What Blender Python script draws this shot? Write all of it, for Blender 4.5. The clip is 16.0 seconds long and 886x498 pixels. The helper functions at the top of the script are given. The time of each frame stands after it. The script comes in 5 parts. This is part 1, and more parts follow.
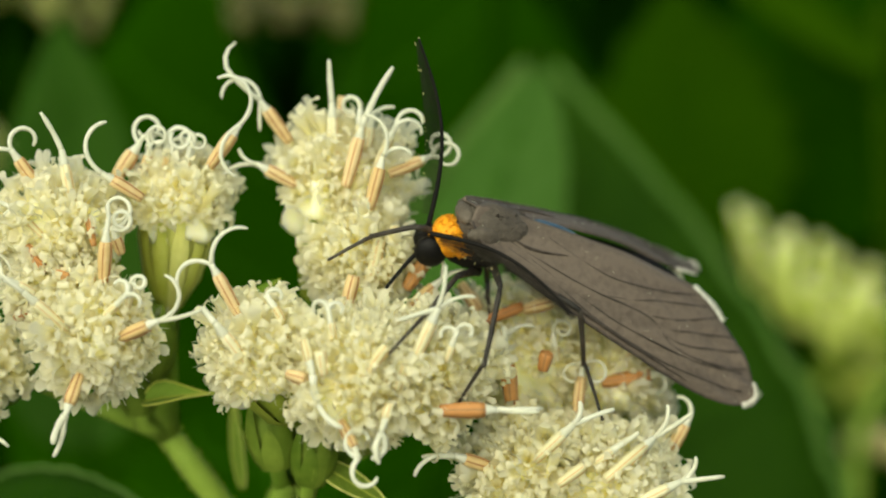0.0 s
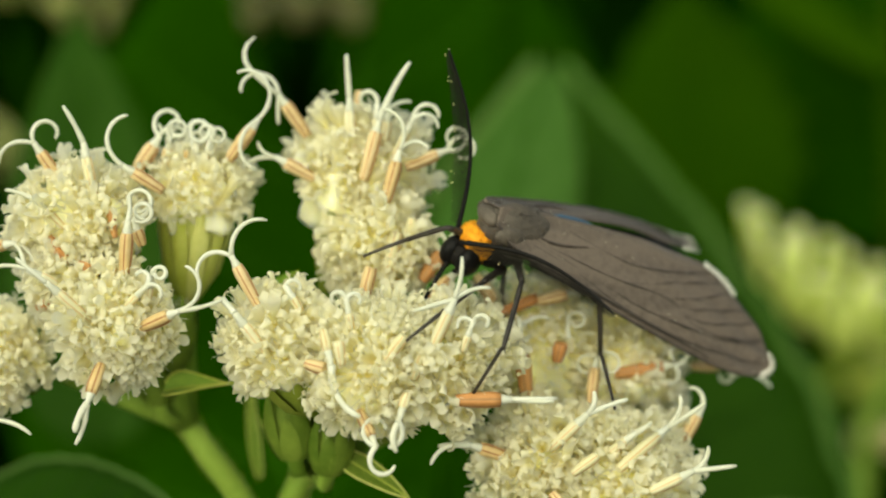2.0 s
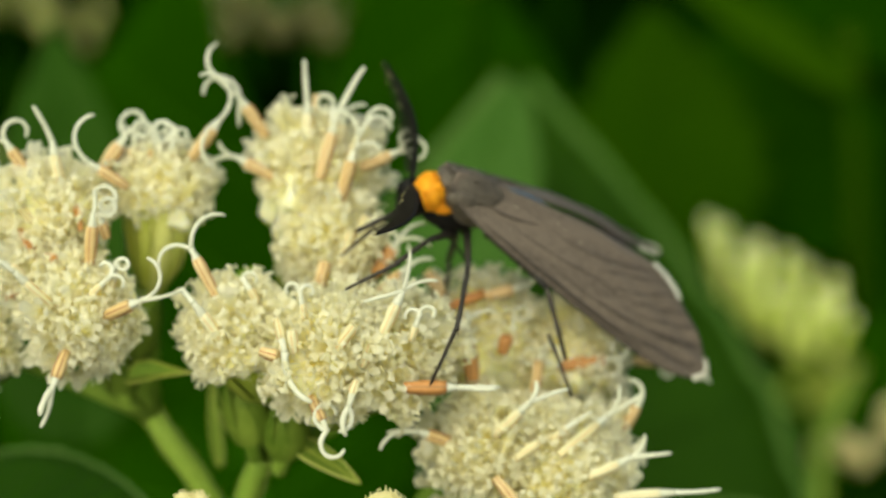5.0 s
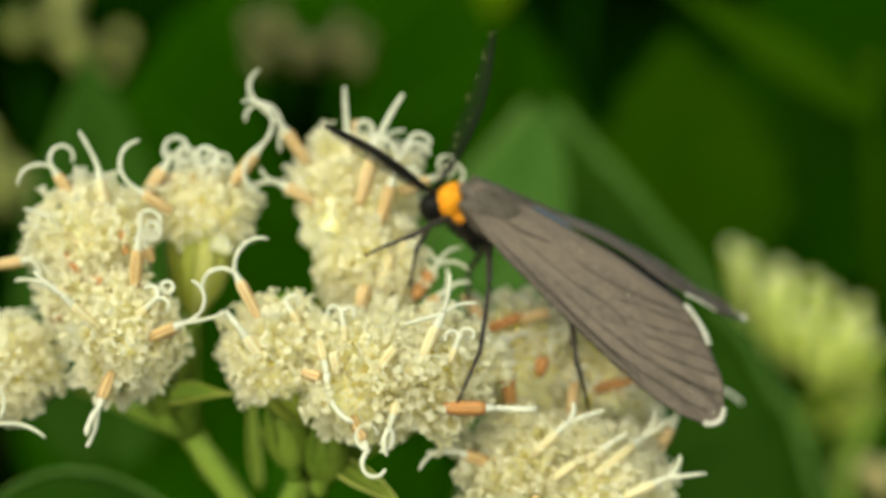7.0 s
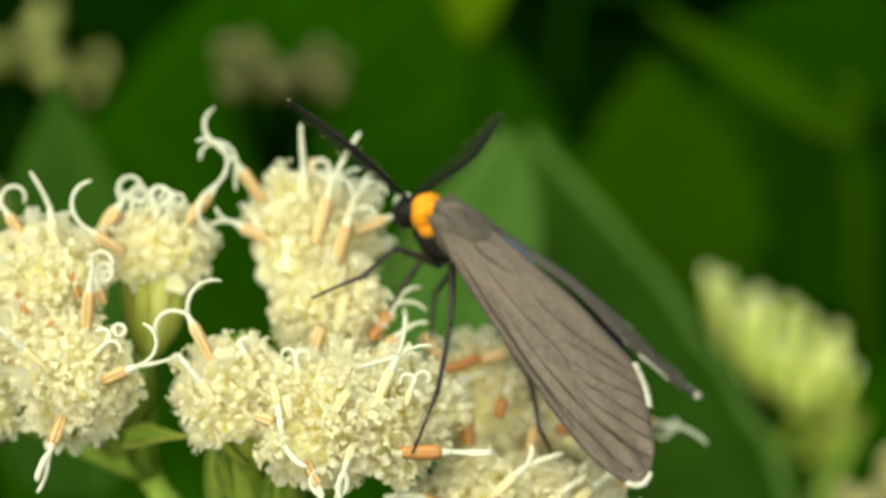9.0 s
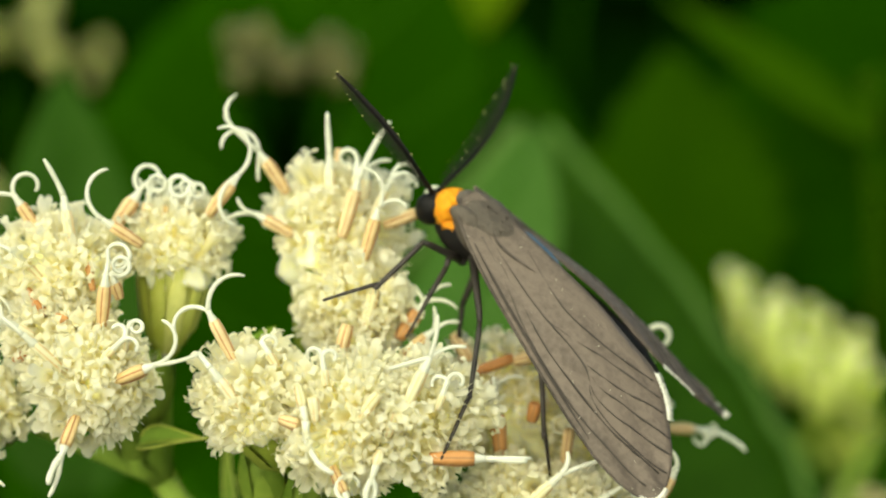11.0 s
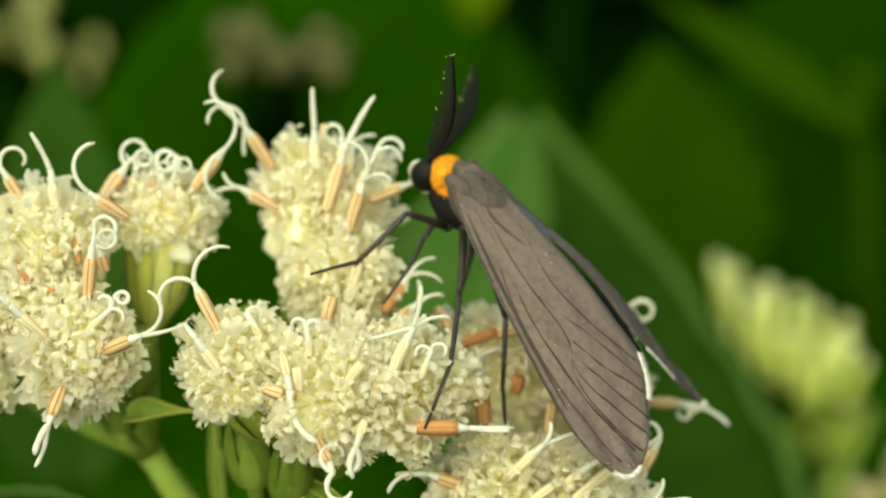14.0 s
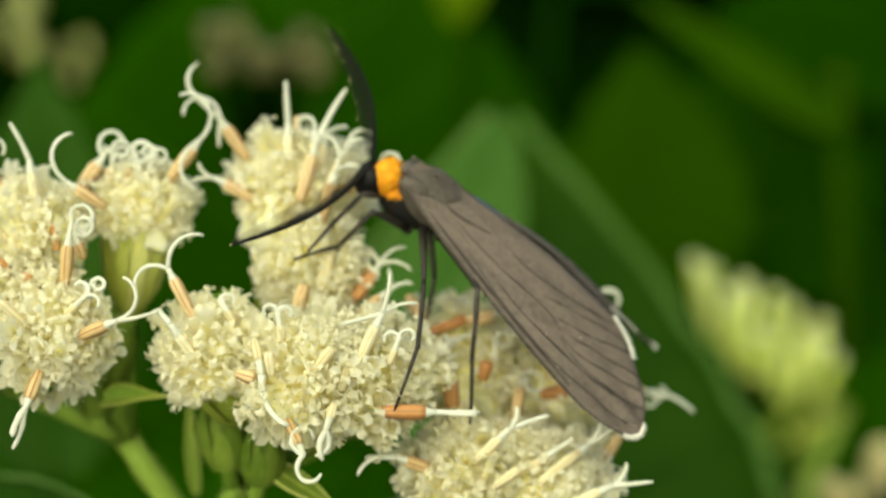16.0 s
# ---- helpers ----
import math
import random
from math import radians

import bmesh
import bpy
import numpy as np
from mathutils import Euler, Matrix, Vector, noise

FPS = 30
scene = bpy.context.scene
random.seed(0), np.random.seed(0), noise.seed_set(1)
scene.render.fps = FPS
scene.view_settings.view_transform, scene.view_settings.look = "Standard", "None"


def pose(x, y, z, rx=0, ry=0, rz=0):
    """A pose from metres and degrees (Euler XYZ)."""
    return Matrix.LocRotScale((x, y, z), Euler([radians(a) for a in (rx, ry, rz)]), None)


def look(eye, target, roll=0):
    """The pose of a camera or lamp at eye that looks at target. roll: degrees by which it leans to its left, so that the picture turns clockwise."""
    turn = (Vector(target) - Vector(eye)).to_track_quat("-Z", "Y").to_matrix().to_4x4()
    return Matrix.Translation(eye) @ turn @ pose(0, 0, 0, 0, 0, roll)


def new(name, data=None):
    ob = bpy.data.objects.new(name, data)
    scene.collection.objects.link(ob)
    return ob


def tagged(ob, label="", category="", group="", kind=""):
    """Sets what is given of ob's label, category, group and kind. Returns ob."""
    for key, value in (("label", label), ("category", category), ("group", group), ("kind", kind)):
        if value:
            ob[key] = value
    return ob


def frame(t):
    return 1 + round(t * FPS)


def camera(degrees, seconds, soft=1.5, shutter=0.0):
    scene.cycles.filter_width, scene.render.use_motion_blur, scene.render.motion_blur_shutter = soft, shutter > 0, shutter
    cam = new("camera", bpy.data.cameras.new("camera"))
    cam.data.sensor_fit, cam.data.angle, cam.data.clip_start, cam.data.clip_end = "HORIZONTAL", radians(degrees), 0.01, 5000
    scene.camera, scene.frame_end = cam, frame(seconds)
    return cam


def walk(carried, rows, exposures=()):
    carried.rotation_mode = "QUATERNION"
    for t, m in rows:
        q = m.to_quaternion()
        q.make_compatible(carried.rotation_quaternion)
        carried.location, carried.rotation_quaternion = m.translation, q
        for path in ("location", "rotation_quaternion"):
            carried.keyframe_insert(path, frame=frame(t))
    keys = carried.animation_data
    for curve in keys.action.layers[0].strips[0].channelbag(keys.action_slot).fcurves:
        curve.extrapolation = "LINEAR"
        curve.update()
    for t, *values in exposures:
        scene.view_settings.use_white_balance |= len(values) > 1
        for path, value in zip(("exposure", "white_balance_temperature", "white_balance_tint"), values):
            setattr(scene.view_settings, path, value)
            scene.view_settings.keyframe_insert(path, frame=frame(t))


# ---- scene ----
# Macro view of a moth on white tubular flowers. Lengths below are in millimetres in the slope of the view
# (u right, v up, w towards the viewer), turned into metres by VIEW.
MM = 0.001
TILT = 20.0
VIEW = pose(0, 0, 0.6, 90 - TILT) @ Matrix.Scale(MM, 4)
SLOPE = pose(0, 0, 0, 90 - TILT)

cam = camera(24, 16.0, soft=2.1)
cam.data.dof.use_dof = True
cam.data.dof.focus_distance = 0.1012
cam.data.dof.aperture_fstop = 24
walk(cam, [
    (0, pose(-0.00067, -0.09384, 0.63611, 68.584, 0.588, -0.190)),
    (0.5, pose(-0.00100, -0.09508, 0.63656, 68.640, 0.428, 0.027)),
    (1, pose(-0.00015, -0.09584, 0.63660, 68.603, 0.570, -0.132)),
    (1.5, pose(-0.00105, -0.09541, 0.63584, 68.630, 0.544, 0.060)),
    (2, pose(-0.00124, -0.09537, 0.63617, 68.651, 0.534, -0.030)),
    (2.5, pose(-0.00041, -0.09599, 0.63502, 68.593, 0.608, 0.002)),
    (3, pose(0.00014, -0.09799, 0.63524, 68.788, 0.644, 0.079)),
    (3.5, pose(0.00113, -0.10072, 0.63534, 69.228, 0.493, 0.194)),
    (5.8, pose(0.00079, -0.10082, 0.63678, 69.674, -0.083, -0.121)),
    (6, pose(0.00062, -0.10170, 0.63680, 70.142, -0.080, 0.089)),
    (6.5, pose(-0.00101, -0.10255, 0.63755, 70.034, -0.118, 0.227)),
    (7, pose(-0.00046, -0.10265, 0.63683, 70.232, 0.136, 0.250)),
    (7.5, pose(0.00123, -0.10091, 0.63752, 70.140, 0.153, 0.005)),
    (8, pose(0.00072, -0.10039, 0.63742, 70.067, 0.183, 0.081)),
    (8.5, pose(0.00139, -0.10065, 0.63799, 70.620, 0.035, 0.161)),
    (9, pose(0.00166, -0.10078, 0.63782, 70.527, 0.269, 0.118)),
    (9.2, pose(0.00075, -0.10066, 0.63683, 70.660, 0.112, 0.216)),
    (11.3, pose(-0.00062, -0.09563, 0.63598, 70.299, -0.445, 0.016)),
    (11.5, pose(-0.00000, -0.09608, 0.63540, 70.707, -0.240, 0.058)),
    (12, pose(-0.00042, -0.09640, 0.63501, 70.726, -0.385, -0.037)),
    (12.5, pose(-0.00145, -0.09653, 0.63502, 70.413, -0.525, -0.063)),
    (13, pose(-0.00021, -0.09657, 0.63534, 70.502, -0.539, 0.051)),
    (13.5, pose(-0.00040, -0.09645, 0.63510, 70.547, -0.405, -0.174)),
    (14, pose(0.00009, -0.09733, 0.63458, 70.704, -0.389, -0.059)),
    (14.5, pose(-0.00022, -0.09859, 0.63431, 70.709, -0.398, -0.133)),
    (15, pose(0.00028, -0.09871, 0.63495, 71.168, -0.562, 0.051)),
    (15.5, pose(0.00008, -0.10000, 0.63359, 71.180, -0.456, 0.290)),
    (16, pose(0.00142, -0.10002, 0.63446, 70.939, -0.580, -0.130)),
], [(0, 0.09, 6800, 2), (2.5, 0.08, 6800, 2), (3.5, 0.00, 6800, 2), (6, 0.16, 6800, 2), (7.5, 0.19, 6800, 2), (9, 0.42, 6800, 2), (11.5, 0.43, 6800, 2), (12.5, 0.30, 6800, 2), (14.5, 0.29, 6800, 2), (16, 0.24, 6800, 2)])

# ---- light ----
world = bpy.data.worlds.new("overcast_sky")
scene.world = world
scene.cycles.max_bounces, scene.cycles.diffuse_bounces = 16, 12
world.use_nodes = True
wn = world.node_tree.nodes
sky = wn.new("ShaderNodeTexSky")
sky.sky_type = "NISHITA"
sky.sun_disc = False
sky.sun_elevation, sky.sun_rotation = radians(45), radians(-156)
sky.dust_density = 4.0
wn["Background"].inputs[1].default_value = 0.11
world.node_tree.links.new(sky.outputs[0], wn["Background"].inputs[0])
sun_data = bpy.data.lights.new("sun", "SUN")
sun_data.energy, sun_data.angle, sun_data.color = 3.2, radians(120), (0.97, 1.0, 0.70)
sun = new("sun", sun_data)
sun.matrix_world = look((-0.6, -1.35, 2.1), (0, 0, 0.6))


# ---- materials ----
def nodes_of(name):
    m = bpy.data.materials.new(name)
    m.use_nodes = True
    t = m.node_tree
    return m, t, t.nodes, t.links, t.nodes["Principled BSDF"]


def soft_material(name, low, high, rough=0.6, grain=900.0, bump=0.1, spec=0.3, through_light=0.0, metal=0.0, sheen=0.0, patch=120.0, stretch=None, soak=0.0):
    """A surface whose colour wanders between low and high at two scales, with fine relief; through_light lets daylight pass."""
    m, t, n, l, b = nodes_of(name)
    tc = n.new("ShaderNodeTexCoord")
    info = n.new("ShaderNodeObjectInfo")
    big = n.new("ShaderNodeTexNoise")
    big.inputs["Scale"].default_value = patch
    big.inputs["Detail"].default_value = 3
    fine = n.new("ShaderNodeTexNoise")
    fine.inputs["Scale"].default_value = grain
    fine.inputs["Detail"].default_value = 4
    if stretch:
        mp = n.new("ShaderNodeMapping")
        mp.inputs["Scale"].default_value = stretch
        l.new(tc.outputs["Object"], mp.inputs["Vector"])
        l.new(mp.outputs[0], big.inputs["Vector"])
    else:
        l.new(tc.outputs["Object"], big.inputs["Vector"])
    l.new(tc.outputs["Object"], fine.inputs["Vector"])
    a = n.new("ShaderNodeMath")
    a.operation = "MULTIPLY_ADD"
    l.new(big.outputs["Fac"], a.inputs[0])
    a.inputs[1].default_value = 0.7
    c = n.new("ShaderNodeMath")
    c.operation = "MULTIPLY_ADD"
    l.new(fine.outputs["Fac"], c.inputs[0])
    c.inputs[1].default_value = 0.5
    r = n.new("ShaderNodeMath")
    r.operation = "MULTIPLY_ADD"
    l.new(info.outputs["Random"], r.inputs[0])
    r.inputs[1].default_value, r.inputs[2].default_value = 0.5, -0.35
    l.new(r.outputs[0], c.inputs[2])
    l.new(c.outputs[0], a.inputs[2])
    ramp = n.new("ShaderNodeValToRGB")
    ramp.color_ramp.elements[0].position, ramp.color_ramp.elements[1].position = 0.2, 0.85
    ramp.color_ramp.elements[0].color = (*low, 1)
    ramp.color_ramp.elements[1].color = (*high, 1)
    l.new(a.outputs[0], ramp.inputs[0])
    l.new(ramp.outputs[0], b.inputs["Base Color"])
    b.inputs["Roughness"].default_value = rough
    b.inputs["Specular IOR Level"].default_value = spec
    b.inputs["Metallic"].default_value = metal
    if soak:
        b.inputs["Subsurface Weight"].default_value = soak
        b.inputs["Subsurface Radius"].default_value = (1.0, 0.95, 0.55)
        b.inputs["Subsurface Scale"].default_value = 0.0012
    b.inputs["Sheen Weight"].default_value = sheen
    bp = n.new("ShaderNodeBump")
    bp.inputs["Strength"].default_value = bump
    bp.inputs["Distance"].default_value = 0.0002
    l.new(fine.outputs["Fac"], bp.inputs["Height"])
    l.new(bp.outputs[0], b.inputs["Normal"])
    if stretch:
        fold = n.new("ShaderNodeBump")
        fold.inputs["Strength"].default_value = 0.55
        fold.inputs["Distance"].default_value = 0.0004
        l.new(big.outputs["Fac"], fold.inputs["Height"])
        l.new(bp.outputs[0], fold.inputs["Normal"])
        l.new(fold.outputs[0], b.inputs["Normal"])
    if through_light:
        tr = n.new("ShaderNodeBsdfTranslucent")
        l.new(ramp.outputs[0], tr.inputs["Color"])
        mix = n.new("ShaderNodeMixShader")
        mix.inputs[0].default_value = through_light
        l.new(b.outputs[0], mix.inputs[1])
        l.new(tr.outputs[0], mix.inputs[2])
        l.new(mix.outputs[0], n["Material Output"].inputs[0])
    return m


def petal_material():
    """White lobes that turn cream-yellow down the throat, thin enough for light to pass. The yellow also paints in the
    warm shade inside the heads.
    """
    m = soft_material("petal_white", (0.91, 0.882, 0.70), (0.93, 0.908, 0.775), 0.6, 2500, 0.06, 0.12, 0.6, patch=400)
    n, l = m.node_tree.nodes, m.node_tree.links
    tc = n.new("ShaderNodeTexCoord")
    sep = n.new("ShaderNodeSeparateXYZ")
    l.new(tc.outputs["Object"], sep.inputs[0])
    rng = n.new("ShaderNodeMapRange")
    rng.inputs["From Min"].default_value, rng.inputs["From Max"].default_value = -0.0002, 0.00056
    l.new(sep.outputs["Z"], rng.inputs["Value"])
    ramp = next(x for x in n if x.type == "VALTORGB")
    mix = n.new("ShaderNodeMix")
    mix.data_type = "RGBA"
    mix.inputs["A"].default_value = (0.935, 0.885, 0.53, 1)
    l.new(rng.outputs[0], mix.inputs["Factor"])
    l.new(ramp.outputs[0], mix.inputs["B"])
    l.new(mix.outputs["Result"], n["Principled BSDF"].inputs["Base Color"])
    l.new(mix.outputs["Result"], next(x for x in n if x.type == "BSDF_TRANSLUCENT").inputs["Color"])
    return m


PETAL = petal_material()
# receptacle cream, yellowed to carry the warm shade in gaps between florets
PETAL_CORE = soft_material("petal_core", (0.935, 0.882, 0.50), (0.95, 0.912, 0.64), 0.6, 2500, 0.2, 0.08, 0.0, patch=500, soak=0.9)
STYLE = soft_material("style_white", (0.71, 0.71, 0.58), (0.80, 0.805, 0.71), 0.45, 3000, 0.1, 0.25, 0.25)
HAIR = soft_material("pappus_white", (0.78, 0.77, 0.62), (0.86, 0.85, 0.74), 0.5, 2000, 0.0, 0.4, 0.3)
TAN = soft_material("dry_tan", (0.64, 0.45, 0.20), (0.80, 0.64, 0.38), 0.55, 2500, 0.3, 0.3, 0.15)
RUST = soft_material("dry_rust", (0.50, 0.22, 0.07), (0.64, 0.34, 0.13), 0.55, 2500, 0.3, 0.3, 0.1)
CREAM = soft_material("fresh_cream", (0.76, 0.70, 0.43), (0.84, 0.80, 0.58), 0.55, 2500, 0.2, 0.3, 0.2)
GROOVE = soft_material("groove_brown", (0.32, 0.15, 0.06), (0.52, 0.29, 0.14), 0.7, 2500, 0.1, 0.2)
CUP = soft_material("bract_green", (0.18, 0.26, 0.025), (0.40, 0.46, 0.08), 0.6, 1500, 0.3, 0.15, 0.15, patch=250)
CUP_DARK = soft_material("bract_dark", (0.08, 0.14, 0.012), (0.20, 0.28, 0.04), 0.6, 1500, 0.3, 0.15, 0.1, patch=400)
LEAF_MID = soft_material("leaf_mid", (0.012, 0.041, 0.0005), (0.023, 0.063, 0.0011), 0.9, 400, 0.3, 0.0, 0.2, patch=40)
CUP_PALE = soft_material("bract_pale", (0.46, 0.50, 0.08), (0.74, 0.74, 0.26), 0.6, 1500, 0.3, 0.15, 0.2, patch=250)
STEM = soft_material("stem_green", (0.12, 0.22, 0.020), (0.27, 0.39, 0.06), 0.6, 1200, 0.3, 0.15, patch=150)
# these two greens are set below leaf tone to hold the foliage's shade
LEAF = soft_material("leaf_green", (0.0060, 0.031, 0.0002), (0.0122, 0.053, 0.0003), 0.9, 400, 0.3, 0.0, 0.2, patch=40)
LEAF_HALF_SHADE = soft_material("leaf_half_shade", (0.0040, 0.022, 0.0002), (0.0080, 0.038, 0.0003), 0.9, 400, 0.3, 0.0, 0.2, patch=40)
LEAF_BROAD = soft_material("leaf_broad", (0.0100, 0.038, 0.0005), (0.0190, 0.060, 0.0010), 0.7, 400, 0.3, 0.06, 0.2, patch=40)
LEAF_SAGE = soft_material("leaf_sage", (0.022, 0.070, 0.006), (0.038, 0.100, 0.011), 0.8, 400, 0.3, 0.05, 0.2, patch=40)
# brighter copy of the leaf green, with the light on one tip painted in
LEAF_LIT = soft_material("leaf_lit", (0.075, 0.150, 0.002), (0.120, 0.210, 0.004), 0.8, 400, 0.3, 0.05, 0.3, patch=40)
LEAF_PALE = soft_material("leaf_pale", (0.034, 0.100, 0.008), (0.055, 0.135, 0.016), 0.6, 400, 0.3, 0.15, 0.25, patch=40)
# near-black green: the deep shade between the plants is put into the colour
LEAF_DEEP_SHADE = soft_material("leaf_deep_shade", (0.0010, 0.006, 0.0002), (0.0025, 0.014, 0.0003), 0.9, 400, 0.3, 0.0, 0.1, patch=40)
RIM = soft_material("leaf_rim", (0.055, 0.12, 0.022), (0.09, 0.16, 0.04), 0.9, 400, 0.2, 0.0)
BUD_DIM = soft_material("bud_dim", (0.26, 0.29, 0.07), (0.50, 0.52, 0.20), 0.7, 1500, 0.3, 0.1, 0.1, patch=200)
BUD_BROWN = soft_material("bud_brown", (0.072, 0.074, 0.022), (0.18, 0.170, 0.068), 0.8, 1500, 0.3, 0.1, patch=200)
# same leaf in lighter shade, again darkened in the colour
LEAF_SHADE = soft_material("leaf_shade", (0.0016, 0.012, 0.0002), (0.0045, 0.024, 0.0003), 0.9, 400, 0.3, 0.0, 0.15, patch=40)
RIB = soft_material("leaf_rib", (0.016, 0.068, 0.002), (0.026, 0.090, 0.004), 0.9, 500, 0.2, 0.0)
BUD = soft_material("bud_cream", (0.70, 0.62, 0.27), (0.84, 0.77, 0.46), 0.5, 1500, 0.3, 0.3, 0.2, patch=300)
BUD_GREEN = soft_material("bud_lime", (0.55, 0.68, 0.08), (0.84, 0.92, 0.28), 0.5, 1500, 0.3, 0.3, 0.2, patch=200)
BUD_TIP = soft_material("bud_tip", (0.88, 0.91, 0.42), (0.96, 0.97, 0.66), 0.5, 1500, 0.3, 0.3, 0.2, patch=300)
# soil far darker than earth: the shade under the leaves is in its colour
SOIL = soft_material("soil", (0.003, 0.003, 0.001), (0.009, 0.008, 0.003), 0.95, 200, 0.6, 0.0, patch=12)
WING = soft_material("wing_grey", (0.038, 0.029, 0.024), (0.138, 0.106, 0.086), 0.55, 3000, 0.45, 0.3, 0.0, sheen=0.03, patch=330, stretch=(0.35, 2.6, 2.0))
next(x for x in WING.node_tree.nodes if x.type == "VALTORGB").color_ramp.elements[0].position = 0.36
next(x for x in WING.node_tree.nodes if x.type == "VALTORGB").color_ramp.elements[1].position = 0.78
LEG = soft_material("leg_brown", (0.012, 0.010, 0.009), (0.055, 0.045, 0.038), 0.5, 3000, 0.5, 0.3, patch=900)
VEIN = soft_material("vein_dark", (0.026, 0.021, 0.018), (0.056, 0.045, 0.038), 0.6, 3000, 0.1, 0.3)
FRINGE = soft_material("fringe_white", (0.66, 0.64, 0.58), (0.85, 0.84, 0.80), 0.6, 3000, 0.3, 0.2)
FUR = soft_material("fur_grey", (0.034, 0.028, 0.023), (0.120, 0.097, 0.077), 0.6, 3500, 0.6, 0.3, sheen=0.05, patch=700)
ORANGE = soft_material("fur_orange", (0.62, 0.20, 0.006), (0.88, 0.40, 0.02), 0.6, 3500, 0.6, 0.25, patch=900)
BLACK = soft_material("chitin_black", (0.004, 0.004, 0.004), (0.012, 0.010, 0.009), 0.65, 3000, 0.3, 0.12)
EYE = soft_material("eye_black", (0.003, 0.003, 0.003), (0.007, 0.006, 0.006), 0.45, 6000, 0.15, 0.15)
COMB = soft_material("comb_brown", (0.010, 0.009, 0.007), (0.030, 0.026, 0.020), 0.6, 3000, 0.2, 0.2, 0.3)
BLUE_SCALES = soft_material("blue_scales", (0.03, 0.07, 0.12), (0.10, 0.20, 0.30), 0.35, 4000, 0.3, 0.5, patch=900)
BLUE = soft_material("hindwing_blue", (0.003, 0.004, 0.005), (0.009, 0.013, 0.020), 0.5, 3500, 0.2, 0.25, patch=500)


# ---- mesh helpers (millimetres in, metres out) ----
def part(name, bm, material, parent=None, label=""):
    me = bpy.data.meshes.new(name)
    bm.to_mesh(me)
    bm.free()
    me.transform(Matrix.Scale(MM, 4))
    for mat in material if isinstance(material, (list, tuple)) else (material,):
        me.materials.append(mat)
    ob = new(name, me)
    ob.parent = parent
    if label:
        tagged(ob, label)
    return ob


def placed(name, mesh, parent, m):
    ob = new(name, mesh)
    ob.parent = parent
    ob.matrix_basis = m
    return ob


def thing(name, at, label, category, group="", kind=""):
    ob = new(name)
    ob.empty_display_size = 0.002
    ob.matrix_world = Matrix.Translation(VIEW @ Vector(at)) @ SLOPE
    return tagged(ob, label, category, group, kind)


def smooth(bm):
    for f in bm.faces:
        f.smooth = True


def basis(axis, hint=(0, 0, 1)):
    """A turn whose z axis is axis."""
    zz = Vector(axis).normalized()
    h = Vector(hint)
    if abs(zz.dot(h.normalized())) > 0.95:
        h = Vector((1, 0, 0))
    xx = h.cross(zz).normalized()
    yy = zz.cross(xx)
    return Matrix((xx, yy, zz)).transposed()


def tube(bm, pts, radii, sides=6, cap=True, mats=None):
    """A tube along pts, tapering by radii; mats gives a material slot per side."""
    pts = [Vector(p) for p in pts]
    rings = []
    prev = None
    for i, p in enumerate(pts):
        d = (pts[min(i + 1, len(pts) - 1)] - pts[max(i - 1, 0)]).normalized()
        if prev is None:
            fr = basis(d)
            xx = fr.col[0].copy()
        else:
            xx = (prev - d * prev.dot(d)).normalized()
        prev = xx
        yy = d.cross(xx)
        r = radii[i] if isinstance(radii, (list, tuple)) else radii
        rings.append([bm.verts.new(p + (xx * math.cos(2 * math.pi * k / sides) + yy * math.sin(2 * math.pi * k / sides)) * r) for k in range(sides)])
    for a, b in zip(rings, rings[1:]):
        for k in range(sides):
            f = bm.faces.new((a[k], a[(k + 1) % sides], b[(k + 1) % sides], b[k]))
            f.smooth = True
            if mats:
                f.material_index = mats[k]
    if cap:
        bm.faces.new(rings[-1])
        bm.faces.new(rings[0][::-1])
    return rings


def ellipsoid(bm, centre, size, turn=None, seg=20, rough=0.0, scale=2.0, seed=0.0):
    """A closed rounded body with uneven skin."""
    made = bmesh.ops.create_uvsphere(bm, u_segments=seg, v_segments=max(8, seg * 2 // 3), radius=1)["verts"]
    for v in made:
        q = v.co.copy()
        k = 1 + rough * noise.noise(q * scale + Vector((seed, seed * 1.7, 0)))
        q = Vector((q.x * size[0], q.y * size[1], q.z * size[2])) * k
        v.co = (turn @ q if turn else q) + Vector(centre)
    smooth(bm)
    return made


